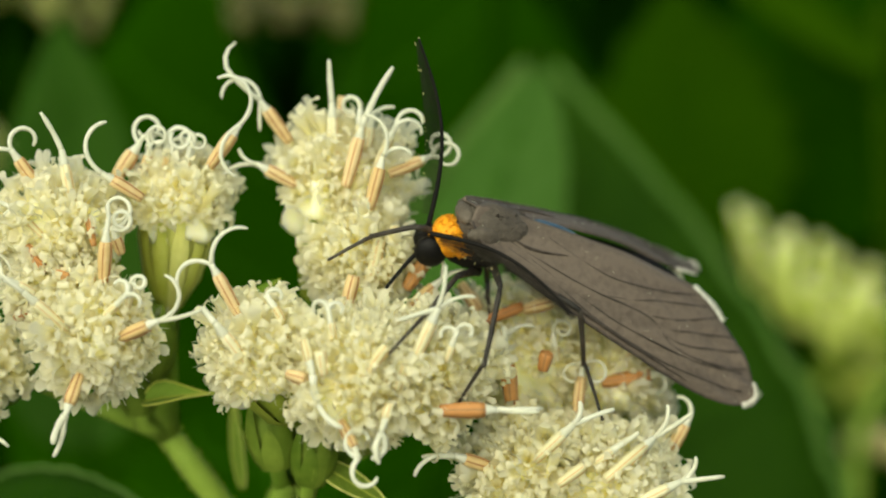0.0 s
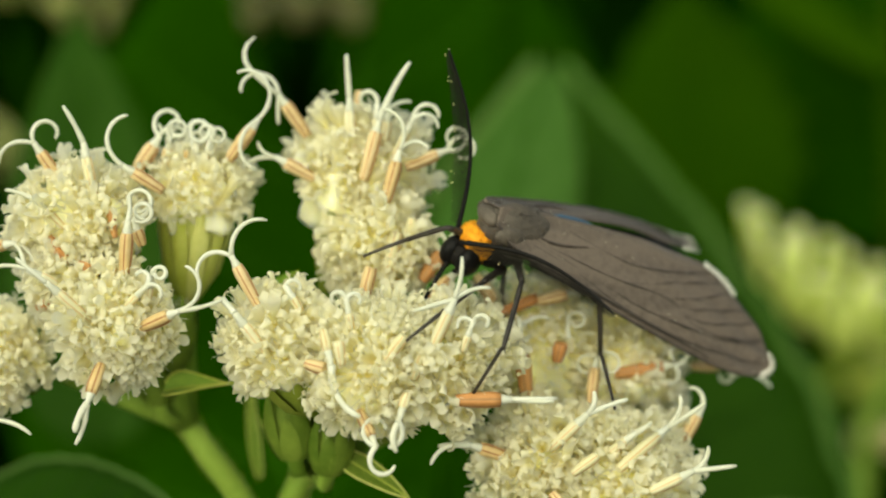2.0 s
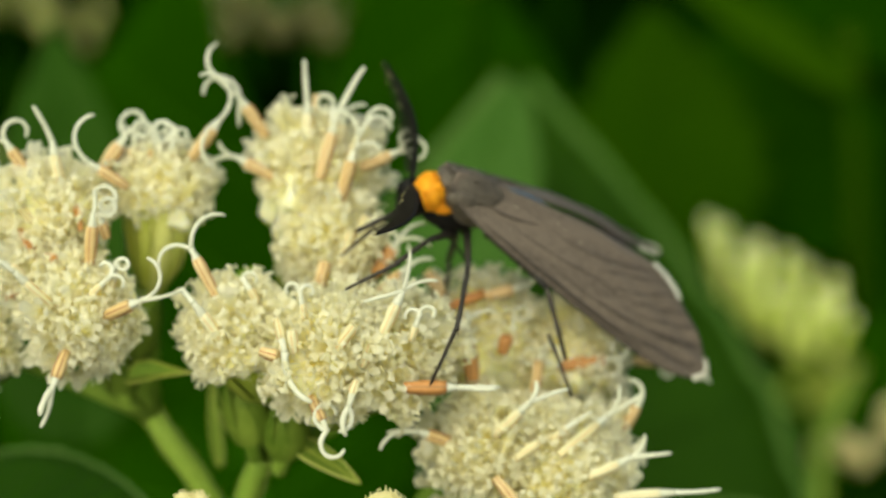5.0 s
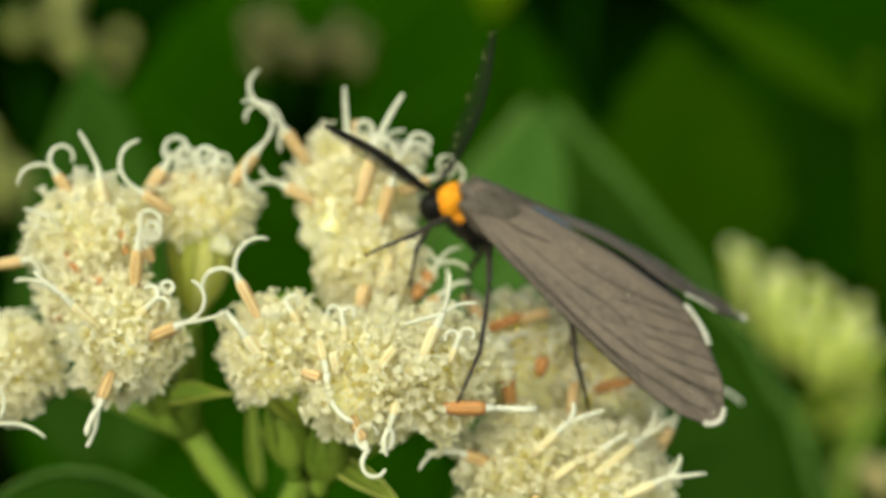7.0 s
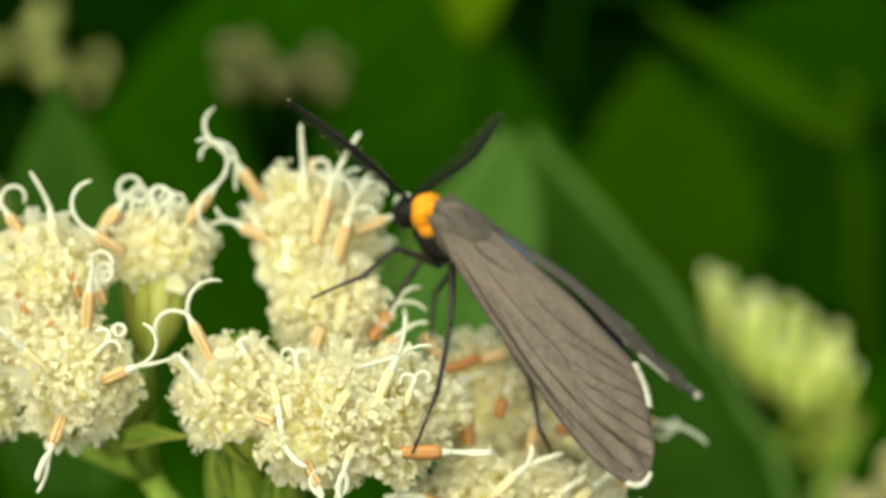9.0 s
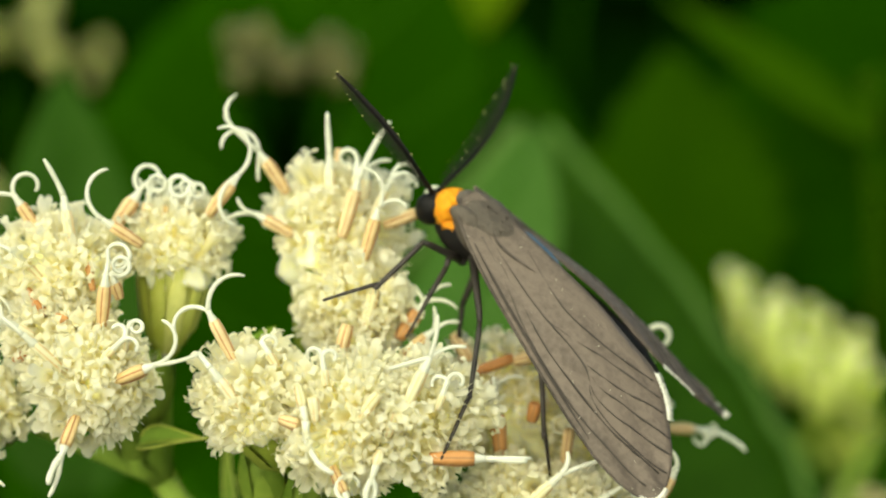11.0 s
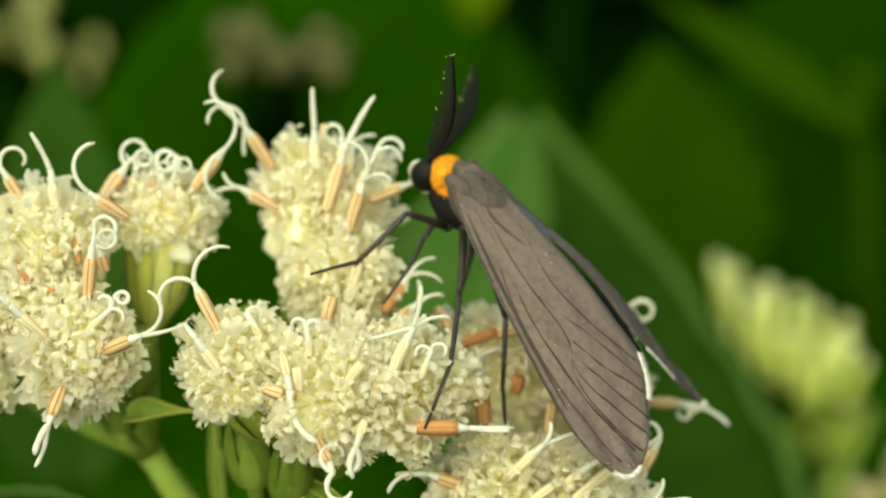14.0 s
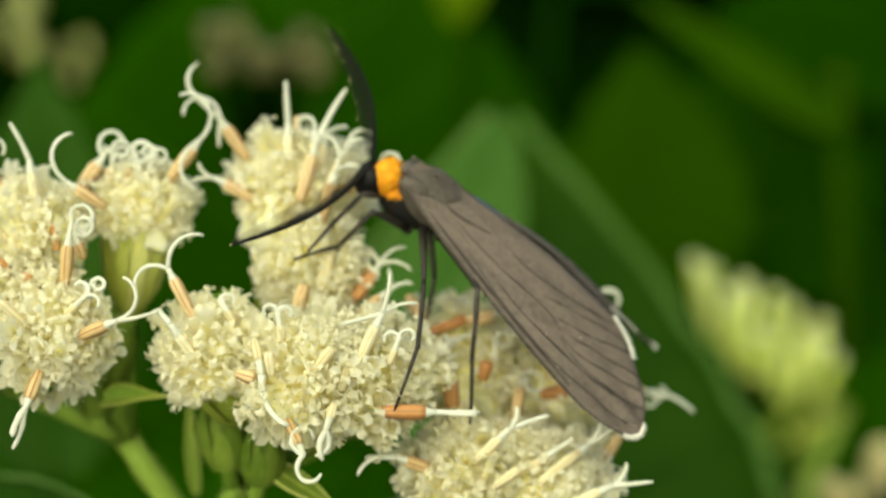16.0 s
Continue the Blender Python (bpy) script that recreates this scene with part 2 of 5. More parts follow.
# ---- flower pieces ----
def corolla_mesh(seed):
    """A floret: a slender pale tube that opens into a bell with five soft lobes rolled outwards."""
    rnd = random.Random(seed)
    bm = bmesh.new()
    n = 10
    wide = rnd.uniform(0.85, 1.15)
    rings = []
    for h, r in ((-1.25, 0.09), (-0.55, 0.12), (-0.05, 0.16), (0.18, 0.24 * wide), (0.42, 0.27 * wide)):
        rings.append([bm.verts.new((r * math.cos(2 * math.pi * k / n), r * math.sin(2 * math.pi * k / n), h + (0.05 if h > 0.3 and k % 2 else 0.0))) for k in range(n)])
    for a, b in zip(rings, rings[1:]):
        for k in range(n):
            bm.faces.new((a[k], a[(k + 1) % n], b[(k + 1) % n], b[k]))
    rim = rings[-1]
    for k in range(5):
        am = 2 * math.pi * (2 * k + 1) / n + rnd.uniform(-0.12, 0.12)
        prev = (rim[2 * k], rim[2 * k + 1], rim[(2 * k + 2) % n])
        p = prev[1].co.copy()
        lift = rnd.uniform(0.7, 1.25)
        curl = rnd.uniform(0.5, 1.15) if rnd.random() < 0.72 else rnd.uniform(-0.6, 0.1)
        w = rnd.uniform(0.13, 0.17) * wide
        for q in range(5):
            e = Vector((math.cos(am), math.sin(am), 0))
            f = Vector((-math.sin(am), math.cos(am), 0))
            u = e * math.cos(lift) + Vector((0, 0, math.sin(lift)))
            up = Vector((0, 0, math.cos(lift))) - e * math.sin(lift)
            p = p + u * (0.09, 0.10, 0.09, 0.07, 0.05)[q]
            lift -= curl
            am += rnd.uniform(-0.08, 0.08)
            ww = w * (1.0, 1.05, 1.0, 0.80, 0.45)[q]
            cup, tw = 0.05 * (1 - q / 5), rnd.uniform(-0.03, 0.03)
            row = (bm.verts.new(p - f * ww + up * (cup + tw)), bm.verts.new(p - up * 0.02), bm.verts.new(p + f * ww + up * (cup - tw)))
            bm.faces.new((prev[0], prev[1], row[1], row[0]))
            bm.faces.new((prev[1], prev[2], row[2], row[1]))
            prev = row
    shift = Vector((seed * 1.3, seed * 0.7, 0))
    for v in bm.verts:
        if v.co.z > 0.1 or v.co.xy.length > 0.35:
            v.co += noise.noise_vector(v.co * 3.6 + shift) * 0.09
    smooth(bm)
    me = bpy.data.meshes.new("floret")
    bm.to_mesh(me)
    bm.free()
    me.transform(Matrix.Scale(MM, 4))
    me.materials.append(PETAL)
    return me


COROLLAS = [corolla_mesh(i) for i in range(24)]


def style_branch(parent, start, angle, turn, length, lean=0.0, width=0.125, turn_late=0.0):
    """One arm of a style: leaves start at angle (degrees, in the plane of the view) and bends by turn degrees over its length."""
    bm = bmesh.new()
    n = max(8, int(abs(turn) / 18) + 5)
    p = Vector(start)
    pts, rad = [], []
    for i in range(n + 1):
        s = i / n
        pts.append(p.copy())
        rad.append(width * (1.0 - 0.25 * s) * (0.65 if i == n else 1.0) * (1 + 0.22 * noise.noise(p * 3.0)))
        a = radians(angle + turn * (s ** 1.25) + turn_late * max(0.0, s - 0.45) / 0.55)
        step = length / n
        p = p + Vector((math.cos(a), math.sin(a), lean + 0.25 * math.sin(3 * s + angle))) * step
    tube(bm, pts, rad, 7)
    return part("style_arm", bm, STYLE, parent)


def old_floret(head, base, tip, tone, arms, width=0.40):
    """A spent floret: a ribbed dry tube with dark grooves, and the two arms of its style."""
    origin = Vector(head["at"])
    width *= 0.82 if tone == "cream" else 1.0
    b, t = Vector(base) - origin, Vector(tip) - origin
    bm = bmesh.new()
    n = 20
    mats = [1 if k % 4 == 0 else 0 for k in range(n)]
    pts = [b.lerp(t, s) for s in (0, 0.12, 0.35, 0.6, 0.82, 1.0)]
    rings = tube(bm, pts, [width * 0.66, width * 0.80, width * 0.92, width, width, width * 0.86], n, True, mats)
    ax = (t - b).normalized()
    for ring in rings:
        c = sum((v.co for v in ring), Vector()) / n
        for k in range(n):
            if k % 4 == 0:
                ring[k].co = c + (ring[k].co - c) * 0.86
    mat = {"tan": TAN, "rust": RUST, "cream": CREAM}[tone]
    ob = part("tube_floret", bm, (mat, GROOVE if tone != "cream" else TAN), head, {"tan": "dry tan ribbed tube", "rust": "rust-brown dry ribbed tube", "cream": "fresh cream ribbed tube"}[tone])
    if arms:
        bm = bmesh.new()
        fresh = tone == "cream"
        neck = t + ax * (0.75 if fresh else 0.6)
        tube(bm, [t - ax * 0.10, t + ax * 0.12, t + ax * (0.48 if fresh else 0.35), neck], [width * (0.84 if fresh else 0.74), width * (0.80 if fresh else 0.64), width * (0.60 if fresh else 0.45), 0.15], 9)
        part("throat", bm, STYLE, ob)
        for arm in arms:
            style_branch(ob, neck - ax * 0.05, *arm)
    return ob


def coiled_floret(head, base, tip):
    """A fresh floret whose one style arm is rolled up in a flat coil, the other lying straight below it."""
    ob = old_floret(head, base, tip, "cream", [], 0.33)
    b, t = Vector(base) - Vector(head["at"]), Vector(tip) - Vector(head["at"])
    ax = (t - b).normalized()
    bm = bmesh.new()
    tube(bm, [t - ax * 0.10, t + ax * 0.3, t + ax * 0.85], [0.24, 0.20, 0.16], 9)
    part("throat", bm, STYLE, ob)
    hub = t + Vector((-2.62, 0.44, 0))
    coil = []
    for i in range(45):
        a = 2 * math.pi * i / 44
        coil.append(hub + Vector(((1.9 - 0.7 * a / math.pi) * math.cos(a), (0.47 - 0.15 * a / math.pi) * math.sin(a), 0.03 * a)))
    bm = bmesh.new()
    tube(bm, coil, [0.165] * 38 + [0.17, 0.17, 0.165, 0.15, 0.13, 0.10, 0.05], 9)
    part("style_arm", bm, STYLE, ob)
    bm = bmesh.new()
    tube(bm, [t + ax * 0.7 + Vector((-0.9 * i, -0.02 * i - 0.07 * i * i, 0)) for i in range(5)], [0.15, 0.165, 0.16, 0.15, 0.06], 9)
    part("style_arm", bm, STYLE, ob)
    return ob


def flower_head(at, radius, axis, count, seed, cup_length=3.0, foot=None, cup=CUP, slim=1.0, bare=False, label="cream-white blossom of crumpled tubular florets"):
    """A dome of crumpled florets with hairs, in a cup of green bracts on a stalk."""
    rnd = random.Random(seed)
    head = thing("blossom", at, label, "flower", "flower heads of the cluster")
    head["at"] = at
    radius *= 0.99
    turn = basis(axis, (0.3, 1, 0.2))
    bm = bmesh.new()
    bmesh.ops.create_uvsphere(bm, u_segments=56, v_segments=36, radius=1)
    for v in bm.verts:
        out = v.co.normalized()
        lump = 1 + 0.40 * noise.noise(out * 2.2 + Vector((seed * 3.1, 0, seed)))
        rough = noise.noise(out * radius * 1.7 + Vector((seed, 5, 1))) * 0.22 + noise.noise(out * radius * 4.1 + Vector((3, seed, 1))) * 0.10
        v.co = out * (radius * lump * 0.95 + rough) - (turn @ Vector((0, 0, 0.30 * radius)))
    smooth(bm)
    part("receptacle", bm, PETAL_CORE, head)
    # florets over the dome
    gold = math.pi * (3 - math.sqrt(5))
    count = int(count * (0.9 if bare else 1.4))
    for i in range(count):
        z = 1 - 1.42 * (i + 0.5) / count
        r = math.sqrt(max(0, 1 - z * z))
        a = i * gold + rnd.uniform(-0.25, 0.25)
        d = Vector((r * math.cos(a), r * math.sin(a), z))
        out = turn @ d
        lump = 1 + 0.40 * noise.noise(out * 2.2 + Vector((seed * 3.1, 0, seed)))
        q = out * radius * lump * (rnd.uniform(0.80, 1.0) if rnd.random() < 0.85 else rnd.uniform(1.0, 1.16)) - (turn @ Vector((0, 0, 0.15 * radius)))
        spread = (q + turn @ Vector((0, 0, 0.8 * radius))).normalized()
        aim = (spread + Vector((rnd.uniform(-0.5, 0.5), rnd.uniform(-0.5, 0.5), rnd.uniform(-0.5, 0.5)))).normalized()
        s = rnd.uniform(1.05, 1.6)
        m = Matrix.LocRotScale(q * MM, (basis(aim) @ Matrix.Rotation(rnd.uniform(0, 6.3), 3, "Z")).to_quaternion(), (s, s, s * rnd.uniform(0.8, 1.2)))
        placed("floret", COROLLAS[rnd.randrange(len(COROLLAS))], head, m)
    # hairs
    bm = bmesh.new()
    for i in range(int(count * (0.8 if bare else 2.2))):
        z = 1 - 1.3 * rnd.random()
        r = math.sqrt(max(0, 1 - z * z))
        a = rnd.uniform(0, 6.283)
        out = turn @ Vector((r * math.cos(a), r * math.sin(a), z))
        p = out * radius * 0.84
        aim = (out + Vector((rnd.uniform(-0.5, 0.5), rnd.uniform(-0.5, 0.5), rnd.uniform(-0.5, 0.5)))).normalized()
        tube(bm, [p, p + aim * radius * 0.2, p + aim * radius * rnd.uniform(0.32, 0.54) * (1.2 if z < 0.1 else 1.0)], [0.034, 0.028, 0.010], 3, False)
    tagged(part("pappus", bm, HAIR, head), kind="stuff")
    # curled white threads among the florets
    bm = bmesh.new()
    for i in range(int(count * (0.25 if bare else 0.4))):
        z = 1 - 1.3 * rnd.random()
        r = math.sqrt(max(0, 1 - z * z))
        a = rnd.uniform(0, 6.283)
        out = turn @ Vector((r * math.cos(a), r * math.sin(a), z))
        lump = 1 + 0.40 * noise.noise(out * 2.2 + Vector((seed * 3.1, 0, seed)))
        p = out * radius * 0.86 * lump - (turn @ Vector((0, 0, 0.15 * radius)))
        fr = basis(out)
        ph, spin, rr = rnd.uniform(0, 6.283), rnd.choice((-1, 1)) * rnd.uniform(0.7, 1.3), rnd.uniform(0.08, 0.18)
        tube(bm, [p + out * (0.13 * k) * (1 - 0.09 * k) + fr @ Vector((math.cos(ph + spin * k) * rr, math.sin(ph + spin * k) * rr, 0)) for k in range(6)], [0.065, 0.06, 0.055, 0.05, 0.045, 0.03], 4, False)
    tagged(part("floret_threads", bm, STYLE, head), kind="stuff")
    # cup of bracts
    down = -Vector(axis).normalized()
    low = down * (radius * 0.7 + cup_length)
    bm = bmesh.new()
    tube(bm, [down * radius * 0.3, down * radius * 0.8, down * (radius * 0.7 + cup_length * 0.6), low], [radius * 0.72 * slim, radius * 0.74 * slim, radius * 0.52 * slim, 0.35], 14)
    part("cup", bm, cup, head)
    side = basis(down)
    for k in range(10):
        a = 2 * math.pi * k / 10 + rnd.uniform(-0.1, 0.1)
        e = side @ Vector((math.cos(a), math.sin(a), 0))
        f = side @ Vector((-math.sin(a), math.cos(a), 0))
        bm = bmesh.new()
        rows = []
        for s, rr, w in ((0.0, 0.38, 0.10), (0.3, 0.60, 0.20), (0.65, 0.78, 0.22), (0.9, 0.82, 0.13), (1.08, 0.86, 0.01)):
            c = low.lerp(down * radius * 0.25, s) + e * (radius * rr * slim if s > 0.1 else 0.4)
            rows.append([bm.verts.new(c - f * w * radius), bm.verts.new(c + e * 0.10 * radius), bm.verts.new(c + f * w * radius)])
        for p, q in zip(rows, rows[1:]):
            for j in range(2):
                bm.faces.new((p[j], p[j + 1], q[j + 1], q[j]))
        smooth(bm)
        part("bract", bm, cup, head)
    if foot:
        end = Vector(foot) - Vector(at)
        mid = (low + end) / 2 + down * 0.6
        bm = bmesh.new()
        tube(bm, [low - down * 0.2, low + down * 0.8, mid, end], [0.42, 0.46, 0.54, 0.60], 10)
        part("stalk", bm, STEM, head)
    return head


# ---- leaves ----
def leaf(base, tip, width, face, material, label, name="leaf", fold=0.12, droop=0.1, teeth=9, rib=True, shape=1.0, petiole=True, rib_material=None, rim=0.0, rim_material=None, bite=0.04):
    """A broad pointed leaf with a midrib, side ribs and a toothed edge. face: the way its upper side looks."""
    b, t = Vector(base), Vector(tip)
    ob = thing(name, base, label, "leaf")
    ax = t - b
    length = ax.length
    ax.normalize()
    nrm = Vector(face)
    nrm = (nrm - ax * nrm.dot(ax)).normalized()
    sd = nrm.cross(ax)
    n, k = 36, 6
    bm = bmesh.new()

    def at(s, c):
        w = width * 0.5 * (max(s, 0) ** 0.55 * max(1 - s, 0) ** shape / (0.355 ** 0.55 * 0.645 ** shape)) * (1 + bite * ((s * teeth) % 1.0))
        return ax * (s * length) + sd * (c * w) + nrm * (abs(c) * w * fold - droop * length * s * s + 0.025 * width * noise.noise(Vector((s * 4, c * 1.5, width))))
    grid = [[bm.verts.new(at(i / n, j / k)) for j in range(-k, k + 1)] for i in range(n + 1)]
    for p, q in zip(grid, grid[1:]):
        for j in range(2 * k):
            bm.faces.new((p[j], q[j], q[j + 1], p[j + 1]))
    bmesh.ops.remove_doubles(bm, verts=bm.verts, dist=0.01)
    low = bmesh.ops.extrude_face_region(bm, geom=list(bm.faces))["geom"]
    for v in low:
        if isinstance(v, bmesh.types.BMVert):
            v.co -= nrm * min(0.25, width * 0.04)
    bmesh.ops.recalc_face_normals(bm, faces=bm.faces)
    smooth(bm)
    part("blade", bm, material, ob)
    if petiole:
        down = Vector((0, -0.9397, -0.342))
        bm = bmesh.new()
        far = (VIEW @ b).z / MM + 5
        tube(bm, [ax * 0.5, ax * -3 + down * 4, down * 25 - ax * 5, down * far - ax * 5], [0.6, 0.8, 1.0, 1.5], 7)
        part("petiole", bm, LEAF, ob)
    for sg in (-1, 1) if rim else ():
        bm = bmesh.new()
        tube(bm, [at(i / 40, sg) for i in range(1, 40)], rim, 6)
        part("leaf_margin", bm, rim_material or RIM, ob)
    if rib:
        bm = bmesh.new()
        tube(bm, [at(i / 12, 0) + nrm * 0.05 for i in range(13)], [0.010 * width * (1.2 - i / 12) + 0.05 for i in range(13)], 6)
        part("midrib", bm, rib_material or RIB, ob)
        for i in range(1, 7):
            for sg in (-1, 1):
                bm = bmesh.new()
                s0 = i / 8
                tube(bm, [at(min(0.98, s0 + 0.16 * c), sg * c * 0.92) + nrm * 0.05 for c in (0, 0.25, 0.5, 0.75, 1)], [0.006 * width, 0.005 * width, 0.004 * width, 0.003 * width, 0.002 * width], 5)
                part("side_rib", bm, rib_material or RIB, ob)
    return ob


def stalk(name, pts, radii, material, label, category="stem"):
    ob = thing(name, pts[0], label, category)
    bm = bmesh.new()
    o = Vector(pts[0])
    tube(bm, [Vector(p) - o for p in pts], radii, 10)
    part("shaft", bm, material, ob)
    r = random.Random(len(pts))
    bm = bmesh.new()
    line = [Vector(p) - o for p in pts]
    for i in range(420):
        s = r.random() ** 2 * (len(line) - 1.001)
        k = int(s)
        c = line[k].lerp(line[k + 1], s - k)
        d = (line[k + 1] - line[k]).normalized()
        rr = radii[k] + (radii[k + 1] - radii[k]) * (s - k)
        e = basis(d) @ Vector((math.cos(i * 2.4), math.sin(i * 2.4), 0))
        tube(bm, [c + e * rr * 0.9, c + e * (rr + r.uniform(0.12, 0.3)) - d * 0.1], [0.014, 0.006], 3, False)
    tagged(part("stem_hairs", bm, CUP_PALE, ob), kind="stuff")
    return ob


def bud_head(at, radius, axis, seed, material=BUD, label="unopened flower bud", foot=None, long=1.35, stem=STEM, tip=None, bracts=None):
    """An unopened head: an egg of packed pale florets with a fringed top, in pointed bracts where they show."""
    rnd = random.Random(seed)
    ob = thing("bud", at, label, "flower bud", "unopened buds")
    turn = basis(axis)
    bm = bmesh.new()
    ellipsoid(bm, (0, 0, 0), (radius * 0.8, radius * 0.8, radius * long), turn, 16, 0.15, 3.0, seed)
    part("bud_body", bm, material, ob)
    for k in range(0 if bracts == CUP_DARK else 9):
        a = 2 * math.pi * k / 9 + rnd.uniform(-0.2, 0.2)
        c = turn @ Vector((math.cos(a) * radius * 0.42, math.sin(a) * radius * 0.42, radius * (long - 0.45 + rnd.uniform(-0.12, 0.12))))
        bm = bmesh.new()
        ellipsoid(bm, c, (radius * 0.24, radius * 0.24, radius * 0.5), turn, 9, 0.3, 4.0, seed + k)
        part("bud_floret", bm, tip or material, ob)
    bm = bmesh.new()
    for k in range(60):
        a = rnd.uniform(0, 6.283)
        p = turn @ Vector((math.cos(a) * radius * 0.5, math.sin(a) * radius * 0.5, radius * (long - 0.45 + rnd.uniform(0.0, 0.3))))
        d = (turn @ Vector((math.cos(a) * 0.5, math.sin(a) * 0.5, 1))) * radius * rnd.uniform(0.15, 0.35)
        tube(bm, [p, p + d], [0.035, 0.01], 3, False)
    tagged(part("bud_hairs", bm, HAIR, ob), kind="stuff")
    for k in range(9 if bracts else 0):
        a = 2 * math.pi * k / 9 + rnd.uniform(-0.15, 0.15)
        high = rnd.uniform(0.75, 1.15) if k % 2 else rnd.uniform(0.2, 0.6)
        e, f, z = (turn @ Vector(q) for q in ((math.cos(a), math.sin(a), 0), (-math.sin(a), math.cos(a), 0), (0, 0, 1)))
        bm = bmesh.new()
        rows = []
        for i in range(7):
            g = i / 6
            h = -0.95 + (0.95 + high) * g
            rr = 0.8 * math.sqrt(max(0.05, 1 - (h * 0.85) ** 2)) + 0.07 + 0.16 * g ** 3
            w = 0.34 * math.sin(math.pi * (0.18 + 0.82 * g)) ** 0.8 + 0.01
            c = e * radius * rr + z * (h * radius * long)
            rows.append([bm.verts.new(c - f * w * radius), bm.verts.new(c + e * 0.07 * radius), bm.verts.new(c + f * w * radius)])
        for p, q in zip(rows, rows[1:]):
            for j in range(2):
                bm.faces.new((p[j], p[j + 1], q[j + 1], q[j]))
        smooth(bm)
        part("bract", bm, bracts, ob)
    dn = turn @ Vector((0, 0, -1))
    bm = bmesh.new()
    end = (Vector(foot) - Vector(at)) if foot else dn * radius * 6
    tube(bm, [dn * radius * long * 0.8, dn * radius * long, dn * radius * (long + 0.5), end], [radius * 0.45, 0.48, 0.42, 0.42], 10)
    part("bud_stalk", bm, stem, ob)
    return ob


def cream_bud(at, radius, axis, seed, lobes, foot, bract=False):
    """A closed, swollen cream bud with a lobed top and a fringe of short stiff hairs."""
    rnd = random.Random(seed)
    ob = thing("bud", at, "swollen cream-yellow flower bud with a fringed top", "flower bud", "unopened buds")
    turn = basis(axis)
    prof = [(-1.45, 0.40), (-1.15, 0.66), (-0.7, 0.86), (-0.2, 0.93), (0.3, 0.90), (0.6, 0.85), (0.85, 0.76), (1.05, 0.64), (1.2, 0.48), (1.29, 0.30), (1.32, 0.10)]

    def at_top(h, w, a):
        g = max(0.0, (h + 0.1) / 1.4)
        side = (turn @ Vector((math.cos(a), math.sin(a), 0))).x
        lobe = abs(side) if lobes == 2 else 0.5 - 0.5 * side
        c = Vector((math.cos(a), math.sin(a), 0)) * w * (1 + 0.05 * noise.noise(Vector((math.cos(a) * 2, math.sin(a) * 2, h + seed))) - 0.10 * (1 - lobe) * g)
        return (turn @ (c + Vector((0, 0, h + ((0.55 if lobes == 2 else 0.25) * lobe - 0.2) * g * min(1.0, w * 1.6))))) * radius
    n = 28
    bm = bmesh.new()
    rows = [[bm.verts.new(at_top(h, w, 2 * math.pi * k / n)) for k in range(n)] for h, w in prof]
    for p, q in zip(rows, rows[1:]):
        for k in range(n):
            bm.faces.new((p[k], p[(k + 1) % n], q[(k + 1) % n], q[k]))
    bm.faces.new(rows[-1])
    bm.faces.new(rows[0][::-1])
    smooth(bm)
    part("bud_body", bm, BUD, ob)
    bm = bmesh.new()
    for k in range(260):
        a = rnd.uniform(0, 6.283)
        h, w = rnd.choice(prof[6:11])
        h, w = h + rnd.uniform(-0.1, 0.1), w + rnd.uniform(-0.05, 0.0)
        p = at_top(h, w, a)
        d = (turn @ Vector((math.cos(a) * 0.5, math.sin(a) * 0.5, 1))).normalized() * rnd.uniform(0.07, 0.18)
        tube(bm, [p, p + d], [0.03, 0.01], 3, False)
    tagged(part("bud_hairs", bm, BUD, ob), kind="stuff")
    if bract:
        bm = bmesh.new()
        tube(bm, [turn @ (Vector((-1.05 - 0.12 * i, 0.1, -1.2 + 0.7 * i)) * radius) for i in range(5)], [0.10, 0.30, 0.30, 0.20, 0.03], 8)
        part("bract", bm, CUP_PALE, ob)
    dn = turn @ Vector((0, 0, -1))
    bm = bmesh.new()
    tube(bm, [dn * radius * 1.3, dn * radius * 1.6, dn * radius * 2.2, Vector(foot) - Vector(at)], [radius * 0.4, 0.48, 0.42, 0.42], 10)
    part("bud_stalk", bm, STEM, ob)
    return ob


# ---- setting ----
bm = bmesh.new()
bmesh.ops.create_grid(bm, x_segments=60, y_segments=60, size=1)
for v in bm.verts:
    rr = math.hypot(v.co.x, v.co.y)
    k = 0.6 + 40 * rr ** 3
    v.co = Vector((v.co.x * k, v.co.y * k, 0.02 * noise.noise(v.co * 9)))
me = bpy.data.meshes.new("ground")
smooth(bm)
bm.to_mesh(me)
bm.free()
me.materials.append(SOIL)
ground = tagged(new("ground", me), "garden soil under the plants, leaf shade in its colour", "ground", kind="structure")

# main stems of the plant
FORK_A = (-15.40, -10.60, -10.00)
FORK_B = (-8.66, -12.54, -8.00)
FORK_C = (-0.43, -16.35, -9.00)
ROOT = (0.0, -75.0, -25.0)
stalk("flower_stem", [FORK_A, (-14.40, -12.20, -10.40), (-13.10, -14.10, -11.00), (-11.20, -17.80, -13.00), ROOT], [0.60, 0.70, 0.72, 0.78, 1.2], STEM, "green hairy flower stem forking under the heads")
stalk("flower_stem", [FORK_B, (-9.60, -14.20, -9.00), (-10.40, -17.20, -10.00), ROOT], [0.60, 0.72, 0.80, 1.1], STEM, "green hairy flower stem forking under the heads")
stalk("flower_stem", [FORK_C, (-1.68, -20.73, -10.00), ROOT], [0.75, 0.8, 1.1], STEM, "green hairy flower stem forking under the heads")
stalk("flower_stem", [ROOT, (3, -300, -110), (0.0, -563.8, -205.2)], [1.6, 2.2, 3.0], STEM, "thick green main stem rising from the soil")

